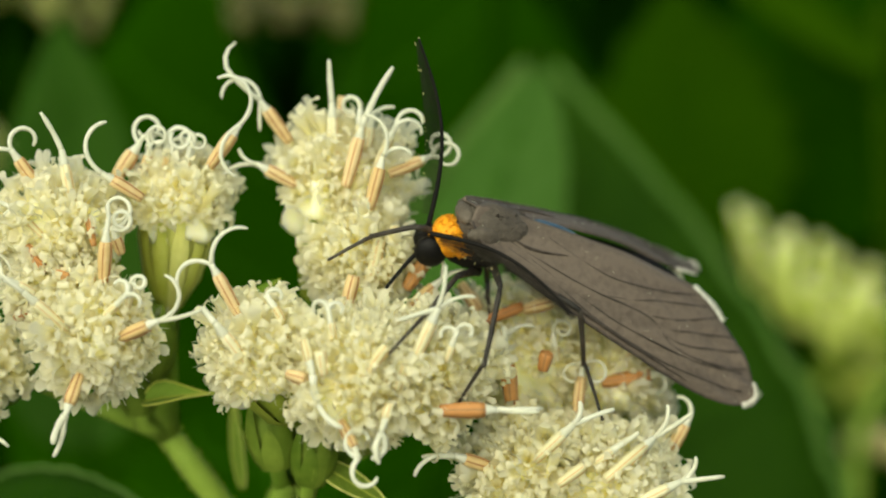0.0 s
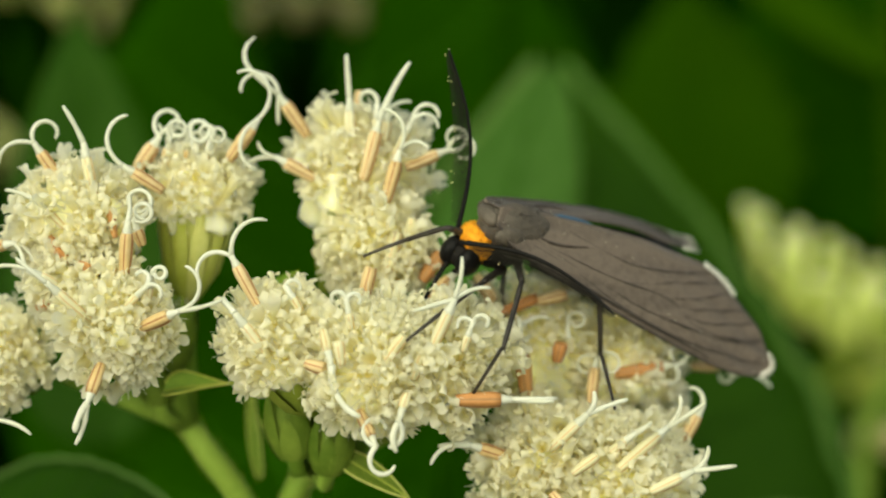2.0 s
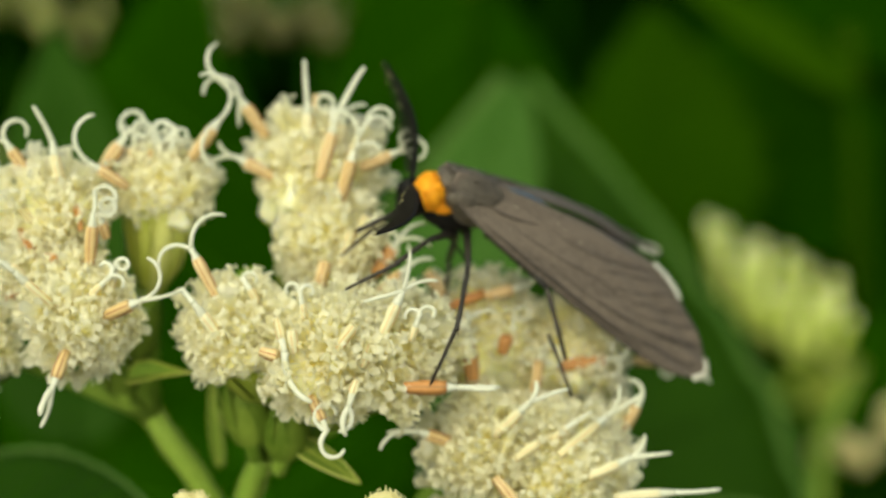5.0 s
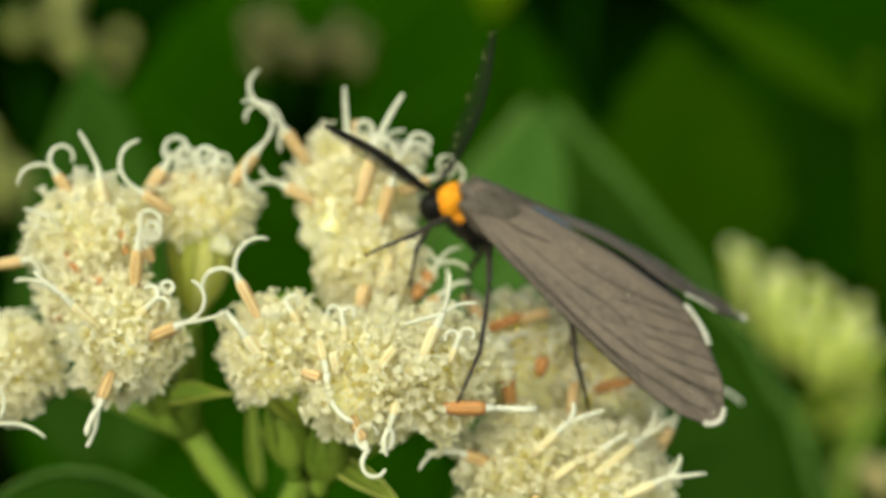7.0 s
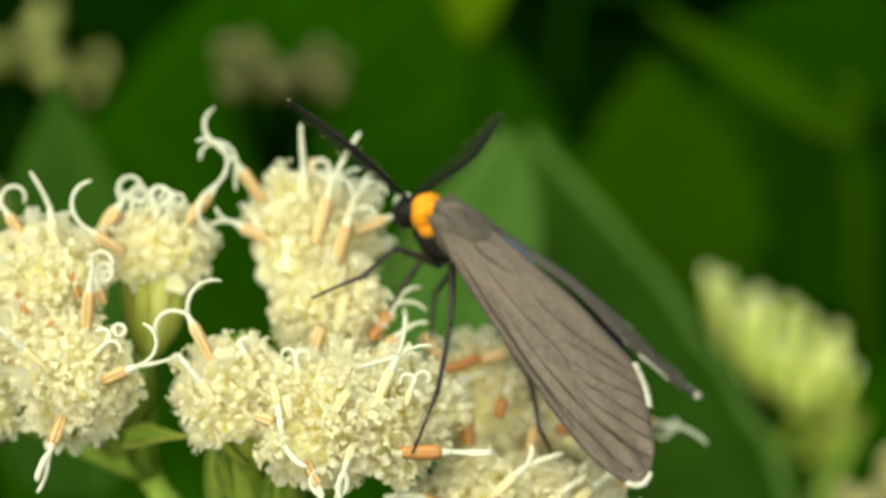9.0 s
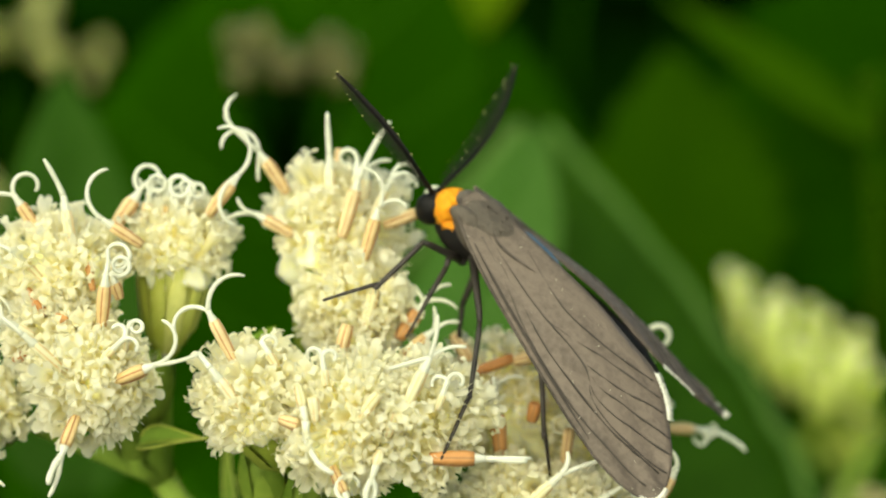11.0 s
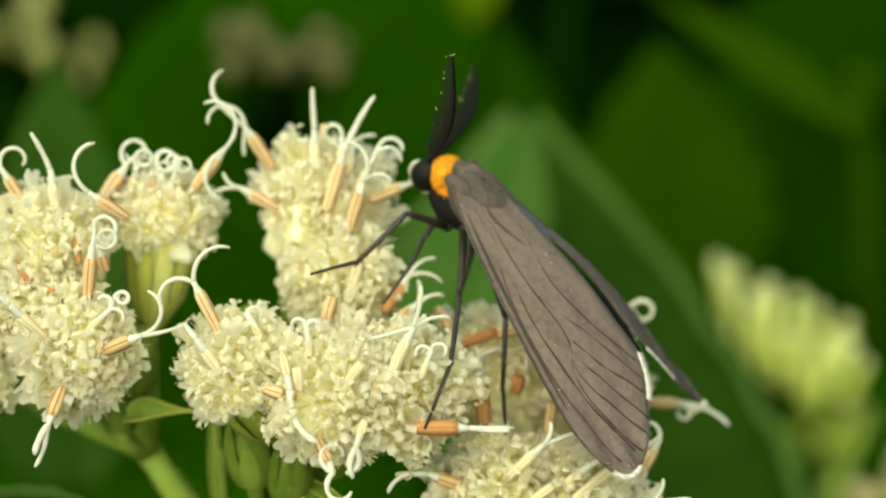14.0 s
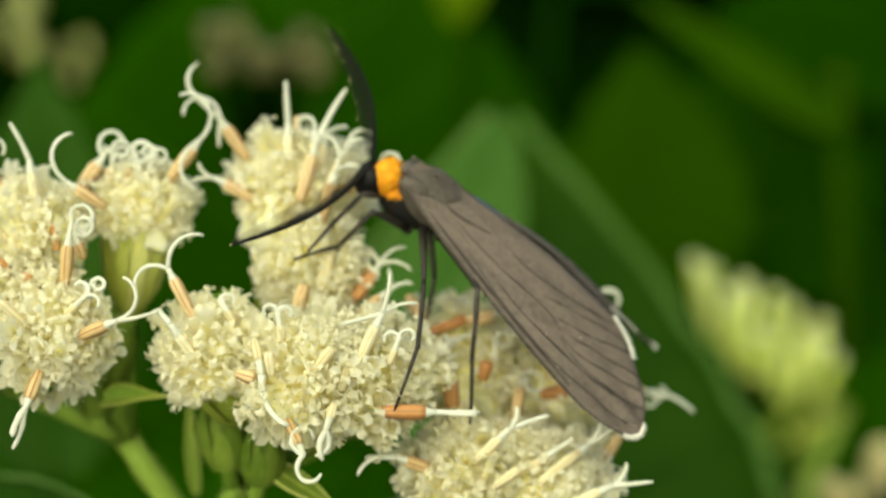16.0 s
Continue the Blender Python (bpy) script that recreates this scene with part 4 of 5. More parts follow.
far_bloom((45.6, -19.8, -95.00), (1.6, 2.0), 5, 370, BUD, "cream bud far among the leaves", 0.7)

# ---- the moth: x to its tail, y to its right, z to its back ----
MOTH_ROWS = [
    (0, 1.71, -0.18, -2.74, -55.7, 23.3, -11.9),
    (0.5, 1.77, -0.17, -2.75, -57.7, 25.3, -11.6),
    (1, 2.27, -0.48, -2.78, -56.3, 29.7, -7.6),
    (1.5, 2.00, -0.83, -2.85, -54.1, 29.7, -3.6),
    (2, 2.04, -0.48, -2.87, -54.9, 29.6, -6.6),
    (2.5, 2.02, -0.38, -2.86, -54.5, 30.3, -7.6),
    (3, 2.04, 0.06, -2.83, -56.1, 30.4, -10.6),
    (3.5, 2.17, -0.34, -2.86, -56.2, 31.8, -6.3),
    (6, 2.43, 1.94, -2.96, -54.9, 11.7, -24.3),
    (6.5, 2.18, 1.78, -3.09, -55.9, 2.5, -23.9),
    (7, 1.71, 1.61, -3.20, -58.1, -1.8, -22.4),
    (7.5, 2.12, 2.21, -3.35, -59.8, -3.9, -27.3),
    (8, 2.14, 2.46, -3.40, -57.8, -4.1, -32.7),
    (8.5, 2.53, 2.45, -3.41, -59.4, -3.3, -34.0),
    (9, 2.31, 2.56, -3.42, -59.7, -5.9, -34.0),
    (11.5, 1.74, 2.61, -3.44, -58.9, -9.8, -37.2),
    (12, 1.75, 2.67, -3.39, -57.9, -10.0, -38.0),
    (12.5, 2.09, 2.62, -3.36, -58.7, -9.5, -40.1),
    (13, 2.06, 2.65, -3.31, -57.5, -9.0, -40.9),
    (13.5, 2.34, 2.61, -3.29, -58.1, -8.9, -41.6),
    (14, 2.19, 2.70, -3.30, -60.4, -9.8, -40.5),
    (14.5, 1.60, 2.60, -3.21, -60.5, -11.0, -36.5),
    (15, 1.92, 2.64, -3.08, -60.8, -8.8, -39.4),
    (15.5, 1.36, 2.41, -2.92, -64.9, -9.6, -35.6),
    (16, 1.31, 2.35, -2.86, -65.1, 3.9, -29.7),
]


def moth_pose(row):
    t, u, v, w, rx, ry, rz = row
    m = SLOPE @ pose(0, 0, 0, rx, ry, rz)
    m.translation = VIEW @ Vector((u, v, w))
    return m


moth = new("moth")
moth.empty_display_size = 0.004
tagged(moth, "grey-brown scape moth with an orange collar feeding on white florets", "moth")
moth.matrix_world = moth_pose(MOTH_ROWS[0])

bm = bmesh.new()
ellipsoid(bm, (-0.05, 0, 0.30), (2.2, 1.42, 1.48), pose(0, 0, 0, 0, 4, 0).to_3x3(), 28, 0.08, 2.0, 3)
rnd = random.Random(41)
for i in range(420):
    a, z = rnd.uniform(0, 6.283), rnd.uniform(-0.95, 0.8)
    k = math.sqrt(1 - z * z)
    q = Vector((z * 2.2 - 0.05, k * math.cos(a) * 1.42, k * math.sin(a) * 1.48 + 0.30))
    d = (Vector((1, 0, 0)) + Vector((rnd.uniform(-0.3, 0.1), k * math.cos(a) * 0.35, k * math.sin(a) * 0.2))).normalized() * rnd.uniform(0.10, 0.22)
    tube(bm, [q * 0.99, q + d * 0.9], [0.03, 0.008], 3, False)
part("thorax", bm, FUR, moth, "grey furry thorax")
bm = bmesh.new()
ellipsoid(bm, (5.6, 0.15, -0.45), (5.7, 1.40, 1.15), pose(0, 0, 0, 0, 3, 0).to_3x3(), 28, 0.05, 3.0, 5)
for v in bm.verts:
    v.co += v.co.normalized() * 0.05 * math.sin(v.co.x * 5.2)
part("abdomen", bm, BLACK, moth, "black banded abdomen between the wings")
for sg in (-1, 1):
    bm = bmesh.new()
    ellipsoid(bm, (-0.95, sg * 1.08, 0.72), (1.05, 0.50, 0.52), pose(0, 0, 0, sg * 20, 8, sg * -10).to_3x3(), 18, 0.12, 2.0, 7 + sg)
    part("shoulder_flap", bm, FUR, moth, "grey scaled shoulder flap")
bm = bmesh.new()
ellipsoid(bm, (-1.85, 0.2, 0.98), (0.50, 0.95, 0.40), pose(0, 0, 0, -10, -20, 0).to_3x3(), 16, 0.12, 3.0, 17)
part("shoulder_ridge", bm, FUR, moth)
bm = bmesh.new()
ellipsoid(bm, (2.9, -0.02, 1.36), (1.3, 0.24, 0.14), pose(0, 0, 0, 0, 8, 0).to_3x3(), 14, 0.1, 3.0, 18)
part("blue_streak", bm, BLUE_SCALES, moth, "metallic blue scales between the wings")
# orange collar with tufts
bm = bmesh.new()
ellipsoid(bm, (0, 0, -0.15), (0.86, 1.06, 0.96), None, 24, 0.12, 3.0, 11)
rnd = random.Random(5)
for i in range(600):
    a, z = rnd.uniform(0, 6.283), rnd.uniform(-1, 1)
    q = Vector((z * 0.86, math.sqrt(1 - z * z) * math.cos(a) * 1.06, math.sqrt(1 - z * z) * math.sin(a) * 0.96 - 0.15))
    d = (q.normalized() * 0.5 + Vector((0.7, 0, 0))).normalized() * rnd.uniform(0.10, 0.20)
    tube(bm, [q * 0.98, q + d], [0.05, 0.015], 3, False)
ellipsoid(bm, (0.75, -0.35, -0.70), (0.70, 0.62, 0.50), None, 18, 0.15, 3.0, 21)
for i in range(260):
    a, z = rnd.uniform(0, 6.283), rnd.uniform(-1, 1)
    k = math.sqrt(1 - z * z)
    q = Vector((z * 0.70, k * math.cos(a) * 0.62, k * math.sin(a) * 0.50))
    d = (q.normalized() * 0.5 + Vector((0.6, 0, -0.2))).normalized() * rnd.uniform(0.08, 0.18)
    q += Vector((0.75, -0.35, -0.70))
    tube(bm, [q, q + d], [0.05, 0.015], 3, False)
collar = part("collar", bm, ORANGE, moth, "bright orange furry collar")
bm = bmesh.new()
ellipsoid(bm, (-0.8, 0, -0.75), (1.8, 1.2, 1.05), None, 20, 0.15, 3.0, 12)
part("breast", bm, BLACK, moth, "black underside of the thorax")

# head: its own origin at the neck
head = new("head")
head.parent = moth
bm = bmesh.new()
ellipsoid(bm, (-0.35, 0, 0.05), (0.72, 0.74, 0.74), None, 20, 0.1, 3.0, 13)
skull = part("skull", bm, BLACK, head, "small black head")
bm = bmesh.new()
ellipsoid(bm, (0.05, 0, 0.55), (0.50, 0.66, 0.40), None, 16, 0.15, 3.0, 14)
part("crown", bm, ORANGE, head, "orange tuft behind the eyes")
for sg in (-1, 1):
    bm = bmesh.new()
    ellipsoid(bm, (-0.45, sg * 0.52, 0.0), (0.82, 0.56, 0.86), None, 18)
    part("eye", bm, EYE, head, "glossy black compound eye")
    bm = bmesh.new()
    tube(bm, [(-0.85, sg * 0.25, -0.4), (-1.15, sg * 0.3, -0.4), (-1.35, sg * 0.28, -0.2)], [0.13, 0.14, 0.05], 8)
    part("palp", bm, BLACK, head)

# tongue, built along x
bm = bmesh.new()
tube(bm, [(4.9 * i / 12, 0, 0.32 * math.sin(math.pi * i / 12)) for i in range(13)], [0.13 - 0.07 * i / 12 for i in range(13)], 7)
tongue = part("proboscis", bm, BLACK, moth, "thin dark proboscis")


# wings
def wing_surface(sg, base, tip, tornus, bulge):
    b, t, n = (Vector((p[0], sg * p[1], p[2])) for p in (base, tip, tornus))
    e1 = (t - b).normalized()
    e2 = (n - b)
    e2 = (e2 - e1 * e2.dot(e1)).normalized()
    up = e1.cross(e2)
    if up.z < 0:
        up.negate()

    def at(x, y, lift=0.0):
        s = max(0, min(1, x / 16.3))
        return b + e1 * x + e2 * y + up * (bulge * math.sin(math.pi * min(1, s * 1.15)) * (1 - ((y - 1.2) / 3.2) ** 2) + 0.09 * math.sin(y * 4.2 + x * 0.4) * s + lift)
    return at


def spline(pts, n):
    out = []
    for i in range(n + 1):
        s = i / n * (len(pts) - 1)
        k = min(int(s), len(pts) - 2)
        f = s - k
        p = [Vector(pts[max(0, min(len(pts) - 1, k + j))]) for j in (-1, 0, 1, 2)]
        out.append(0.5 * ((2 * p[1]) + (p[2] - p[0]) * f + (2 * p[0] - 5 * p[1] + 4 * p[2] - p[3]) * f * f + (3 * p[1] - p[0] - 3 * p[2] + p[3]) * f ** 3))
    return out


COSTA = [(-1.9, -0.5), (-0.6, -1.25), (2.5, -1.65), (6, -1.75), (8.5, -1.76), (11, -1.68), (13.5, -1.40), (15.2, -0.85), (16.1, 0.1)]
INNER = [(-1.9, 0.5), (-0.5, 1.15), (1.5, 1.62), (3.8, 2.2), (6, 2.76), (8.5, 3.30), (10.6, 3.65), (12.0, 3.35), (13.4, 2.75), (14.7, 2.0), (15.7, 1.1), (16.1, 0.1)]
OUTER = [(10.6, 3.65), (12.0, 3.35), (13.4, 2.75), (14.7, 2.0), (15.7, 1.1), (16.1, 0.1), (15.6, -0.55)]
VEINS = [
    [(0.2, -0.20), (1.2, -0.27), (3.8, -0.28), (5.7, -0.15), (7.3, 0.16), (8.7, 0.34), (9.5, 0.18)],
    [(9.5, 0.18), (10.3, 0.06), (11.7, 0.45), (13.1, 1.25), (14.5, 2.00)],
    [(8.8, 0.35), (10.1, 0.48), (11.4, 1.15), (12.8, 1.90), (13.8, 2.45)],
    [(8.5, 0.36), (10.0, 1.02), (11.2, 1.85), (12.5, 2.85)],
    [(6.0, -0.06), (7.6, 0.68), (9.1, 1.60), (10.8, 2.50), (11.8, 3.15)],
    [(1.9, 1.10), (4.0, 0.95), (6.0, 1.00), (7.9, 1.65), (9.6, 2.46), (10.9, 3.30)],
    [(0.4, -0.60), (2.7, -0.78), (5.8, -1.31), (8.8, -1.32), (11.0, -1.12), (13.4, -0.60), (15.3, 0.05)],
    [(1.8, -0.50), (4.2, -0.72), (6.8, -0.87), (9.1, -0.70), (11.2, -0.37), (13.4, 0.33), (15.0, 1.00)],
    [(9.6, 0.10), (10.4, -0.18), (11.8, -0.02), (13.8, 0.62), (15.2, 1.40)],
]


def wing(name, sg, at, scale, material, veins, label):
    n, k = 44, 12
    costa, inner = spline([(*p, 0) for p in COSTA], n), spline([(*p, 0) for p in INNER], n)
    bm = bmesh.new()
    grid = []
    for i in range(n + 1):
        row = []
        for j in range(k + 1):
            p = costa[i].lerp(inner[i], j / k) * scale
            row.append(bm.verts.new(at(p.x, p.y)))
        grid.append(row)
    for a, b in zip(grid, grid[1:]):
        for j in range(k):
            bm.faces.new((a[j], b[j], b[j + 1], a[j + 1]))
    bmesh.ops.remove_doubles(bm, verts=bm.verts, dist=0.005)
    low = bmesh.ops.extrude_face_region(bm, geom=list(bm.faces))["geom"]
    for v in low:
        if isinstance(v, bmesh.types.BMVert):
            v.co.z -= 0.06
    bmesh.ops.recalc_face_normals(bm, faces=bm.faces)
    smooth(bm)
    ob = part(name, bm, material, moth, label)
    if veins:
        for line in VEINS:
            bm = bmesh.new()
            pts = spline([(*p, 0) for p in line], 14)
            tube(bm, [at(p.x * scale, p.y * scale, -0.012) for p in pts], [0.014 + 0.040 * min(1, q / 8) + 0.012 * math.sin(q * 1.7 + len(line)) for q in range(15)], 5)
            part("vein", bm, VEIN, ob)
        for line in (((0.3, 0.05), (1.2, -0.05), (2.2, 0.20), (3.4, 0.75)), ((0.6, -1.15), (4.0, -1.40), (8.0, -1.45), (12.0, -1.3))):
            bm = bmesh.new()
            pts = spline([(*p, 0) for p in line], 12)
            tube(bm, [at(p.x, p.y, 0.02) for p in pts], [0.02 + 0.07 * math.sin(math.pi * q / 12) for q in range(13)], 7)
            part("wing_fold", bm, material, ob)
        bm = bmesh.new()
        tube(bm, [at(p.x, p.y, 0.0) for p in costa[:-3]], [0.10 - 0.06 * i / n for i in range(n - 2)], 6)
        part("leading_edge", bm, material, ob)
        bm = bmesh.new()
        r = random.Random(12)
        for i in range(36):
            q = r.uniform(0.05, 0.95)
            p = costa[int(q * n)].lerp(inner[int(q * n)], r.uniform(0.05, 0.95))
            k2 = r.uniform(0.014, 0.03)
            ellipsoid(bm, at(p.x, p.y, 0.03), (k2, k2, k2 * 0.6), None, 6)
        tagged(part("pollen_dust", bm, HAIR, ob), kind="stuff")
        bm = bmesh.new()
        r = random.Random(31)
        edge = spline([(*p, 0) for p in OUTER], 320)
        for i, p in enumerate(edge[1:-1], 1):
            s = i / 320
            if 0.28 < s < 0.70:
                continue
            d = (edge[i + 1] - edge[i - 1]).normalized()
            o = Vector((-d.y, d.x, 0))
            if o.x < 0:
                o.negate()
            ln = 0.16 * r.uniform(0.5, 1.2)
            for q in range(3):
                c = at(p.x - o.x * 0.08 + r.uniform(-0.05, 0.05), p.y - o.y * 0.08 + r.uniform(-0.05, 0.05), r.uniform(-0.04, 0.04))
                e = at(p.x + o.x * ln + r.uniform(-0.1, 0.1), p.y + o.y * ln + r.uniform(-0.1, 0.1), r.uniform(-0.06, 0.06))
                tube(bm, [c, e], [0.024, 0.012], 3, True)
        part("fringe", bm, FRINGE, ob, "frayed white fringe")
    return ob


for sg, side in ((-1, "near"), (1, "far")):
    fore = wing_surface(sg, (0.0, 0.95, 1.05), (15.15, 5.65, -3.05), (11.05, 0.9 if sg < 0 else 0.75, 0.15 if sg < 0 else -0.55), 0.6 if sg < 0 else 0.85)
    wing("forewing", sg, fore, 1.0, WING, True, "grey-brown veined forewing, white-fringed")
    hind = wing_surface(sg, (0.8, 0.6, 0.40), (13.0, 3.4, -2.9), (9.4, -1.0, -1.05), 0.15)
    wing("hindwing", sg, hind, 0.73, BLUE, False, "dark blue hindwing folded under the forewing")


# antennae: each along its own -z... built along x from its root
def antenna(sg):
    bm = bmesh.new()
    n = 36
    pts = [(9.2 * i / n, 0, 0.9 * math.sin(math.pi * i / n)) for i in range(n + 1)]
    tube(bm, pts, [(0.125 - 0.075 * i / n) * (1.0 if i % 2 else 1.12) for i in range(n + 1)], 8)
    ob = part("antenna", bm, BLACK, moth, "black feathered antenna")
    bm = bmesh.new()
    r = random.Random(9)
    tips = []
    for i in range(92):
        s = 0.06 + 0.92 * i / 92
        p = Vector((9.2 * s, 0, 0.9 * math.sin(math.pi * s)))
        ln = 0.92 * math.sin(math.pi * min(1, 0.06 + s * 0.92)) ** 0.8 + 0.08
        for q in (-1, 1):
            e = p + Vector((0.30 * ln, q * ln * 0.45, -ln * 0.85))
            tube(bm, [p, (p + e) / 2 + Vector((0.05, 0, 0)), e], [0.026, 0.020, 0.012], 3, False)
            tips.append(e)
    tagged(part("comb", bm, COMB, ob), kind="stuff")
    bm = bmesh.new()
    for i in range(26):
        p = Vector((9.15 + r.uniform(-0.1, 0.1), r.uniform(-0.08, 0.08), 0.02)) if i < 5 else r.choice(tips) + Vector((r.uniform(-0.06, 0.06), r.uniform(-0.06, 0.06), r.uniform(-0.05, 0.15)))
        k = r.uniform(0.02, 0.045)
        ellipsoid(bm, p, (k, k * 0.9, k * 0.9), None, 6)
    tagged(part("pollen", bm, BUD, ob), kind="stuff")
    return ob


antennae = {-1: antenna(-1), 1: antenna(1)}


# legs: each piece runs along x from its joint
def leg_piece(name, length, r0, r1, spurs=0):
    bm = bmesh.new()
    tube(bm, [(-0.05, 0, 0), (length * 0.15, 0, 0.03), (length * 0.6, 0, 0.03), (length, 0, 0)], [r0 * 0.8, r0, (r0 + r1) / 2, r1], 9)
    for q in range(spurs):
        s = 0.8 if q < 2 else 1.0
        tube(bm, [(length * s, 0, 0), (length * s + 0.25, (0.22 if q % 2 else -0.22), -0.08)], [0.05, 0.01], 4, False)
    ellipsoid(bm, (length, 0, 0), (r1 * 1.25, r1 * 1.2, r1 * 1.2), None, 8)
    return part(name, bm, LEG, moth)


bm = bmesh.new()
tube(bm, [(-1.3, -0.6, -0.5), (-1.0, -0.8, -1.0), (-0.45, -0.9, -1.55)], [0.42, 0.36, 0.24], 10)
part("hip", bm, BLACK, moth)
HEAD_ROWS = [
    (0, -2.55, -0.02, -0.92, -35, -10),
    (0.5, -2.69, -0.05, -0.82, -35, -10),
    (1, -2.64, -0.03, -0.42, -30, 30),
    (1.5, -2.73, -0.05, -1.02, -25, 40),
    (2, -2.29, -0.05, -1.13, -25, 30),
    (2.5, -1.83, -0.09, -0.92, -25, 25),
    (3, -1.99, -0.10, -1.21, -30, 10),
    (3.5, -2.67, -0.04, -0.44, -35, -5),
    (6, -2.68, -0.03, -0.47, -17, -9),
    (6.5, -2.68, -0.02, -0.48, -14, -9),
    (7, -2.68, -0.02, -0.49, -10, -10),
    (7.5, -2.69, -0.01, -0.44, -9, -10),
    (8, -2.71, -0.00, -0.39, -8, -10),
    (8.5, -2.72, 0.00, -0.34, -6, -10),
    (9, -2.73, 0.01, -0.29, -5, -10),
    (11.5, -2.49, -0.01, -0.46, -5, -6),
    (12, -2.44, -0.01, -0.49, -5, -6),
    (12.5, -2.39, -0.01, -0.53, -5, -5),
    (13, -2.46, -0.02, -0.44, -6, -4),
    (13.5, -2.52, -0.02, -0.36, -6, -2),
    (14, -2.59, -0.02, -0.27, -7, -1),
    (14.5, -2.65, -0.02, -0.19, -8, 0),
    (15, -2.71, -0.02, -0.26, -9, 0),
    (15.5, -2.77, -0.02, -0.34, -11, 0),
    (16, -2.83, -0.02, -0.41, -12, 0),
]
ANTENNA_NEAR = [
    (0, -3.35, -0.32, -0.24, 0.537, -0.812, 0.227),
    (0.5, -3.49, -0.35, -0.14, 0.510, -0.836, 0.201),
    (1, -3.44, -0.33, 0.26, -0.077, -0.979, -0.191),
    (1.5, -3.53, -0.35, -0.34, -0.124, -0.986, -0.112),
    (2, -3.09, -0.35, -0.45, 0.501, -0.833, 0.237),
    (2.5, -2.63, -0.39, -0.24, 0.482, -0.863, 0.149),
    (3, -2.79, -0.40, -0.53, 0.406, -0.875, 0.264),
    (3.5, -3.47, -0.34, 0.24, 0.514, -0.848, 0.130),
    (4.7, -3.47, -0.33, 0.22, -0.250, -0.950, 0.180),
    (6, -3.48, -0.33, 0.21, -0.908, -0.410, -0.087),
    (6.5, -3.48, -0.32, 0.20, -0.829, -0.558, -0.033),
    (7, -3.48, -0.32, 0.19, -0.656, -0.580, 0.482),
    (7.5, -3.49, -0.31, 0.24, -0.768, -0.544, 0.337),
    (8, -3.51, -0.30, 0.29, -0.755, -0.649, 0.094),
    (8.5, -3.52, -0.30, 0.34, -0.983, -0.108, 0.149),
    (9, -3.53, -0.29, 0.39, -0.784, -0.492, 0.378),
    (11.5, -3.29, -0.31, 0.22, -0.666, -0.514, 0.540),
    (12, -3.24, -0.31, 0.19, -0.680, -0.476, 0.557),
    (12.5, -3.19, -0.31, 0.15, -0.645, -0.434, 0.629),
    (13, -3.26, -0.32, 0.24, -0.635, -0.485, 0.601),
    (13.5, -3.32, -0.32, 0.32, -0.489, -0.497, 0.717),
    (14, -3.39, -0.32, 0.41, -0.083, -0.549, 0.832),
    (14.5, -3.45, -0.32, 0.49, -0.297, -0.616, 0.730),
    (15, -3.51, -0.32, 0.42, -0.109, -0.538, 0.836),
    (15.5, -3.57, -0.32, 0.34, -0.225, -0.899, 0.375),
    (16, -3.63, -0.32, 0.27, -0.445, -0.738, -0.507),
]
ANTENNA_FAR = [
    (0, -3.35, 0.28, -0.24, -0.223, 0.630, 0.743),
    (0.5, -3.49, 0.25, -0.14, -0.254, 0.616, 0.746),
    (1, -3.44, 0.27, 0.26, -0.116, 0.770, 0.628),
    (1.5, -3.53, 0.25, -0.34, -0.170, 0.746, 0.643),
    (2, -3.09, 0.25, -0.45, -0.126, 0.629, 0.767),
    (2.5, -2.63, 0.21, -0.24, -0.255, 0.681, 0.686),
    (3, -2.79, 0.20, -0.53, -0.201, 0.644, 0.738),
    (3.5, -3.47, 0.26, 0.24, -0.192, 0.645, 0.739),
    (6, -3.48, 0.27, 0.21, -0.047, 0.969, -0.244),
    (6.5, -3.48, 0.28, 0.20, -0.065, 0.797, 0.600),
    (7, -3.48, 0.28, 0.19, -0.039, 0.600, 0.799),
    (7.5, -3.49, 0.29, 0.24, 0.023, 0.957, 0.288),
    (8, -3.51, 0.30, 0.29, -0.198, 0.976, 0.090),
    (8.5, -3.52, 0.30, 0.34, -0.192, 0.884, 0.426),
    (9, -3.53, 0.31, 0.39, 0.082, 0.948, 0.306),
    (11.5, -3.29, 0.29, 0.22, -0.225, 0.827, 0.514),
    (12, -3.24, 0.29, 0.19, -0.266, 0.852, 0.450),
    (12.5, -3.19, 0.29, 0.15, -0.122, 0.762, 0.636),
    (13, -3.26, 0.28, 0.24, -0.293, 0.873, 0.389),
    (13.5, -3.32, 0.28, 0.32, -0.155, 0.883, 0.442),
    (14, -3.39, 0.28, 0.41, -0.325, 0.934, 0.147),
    (14.5, -3.45, 0.28, 0.49, -0.421, 0.892, 0.166),
    (15, -3.51, 0.28, 0.42, -0.211, 0.788, 0.578),
    (15.5, -3.57, 0.28, 0.34, -0.646, 0.704, 0.297),
    (16, -3.63, 0.28, 0.27, -0.609, 0.738, 0.292),
]
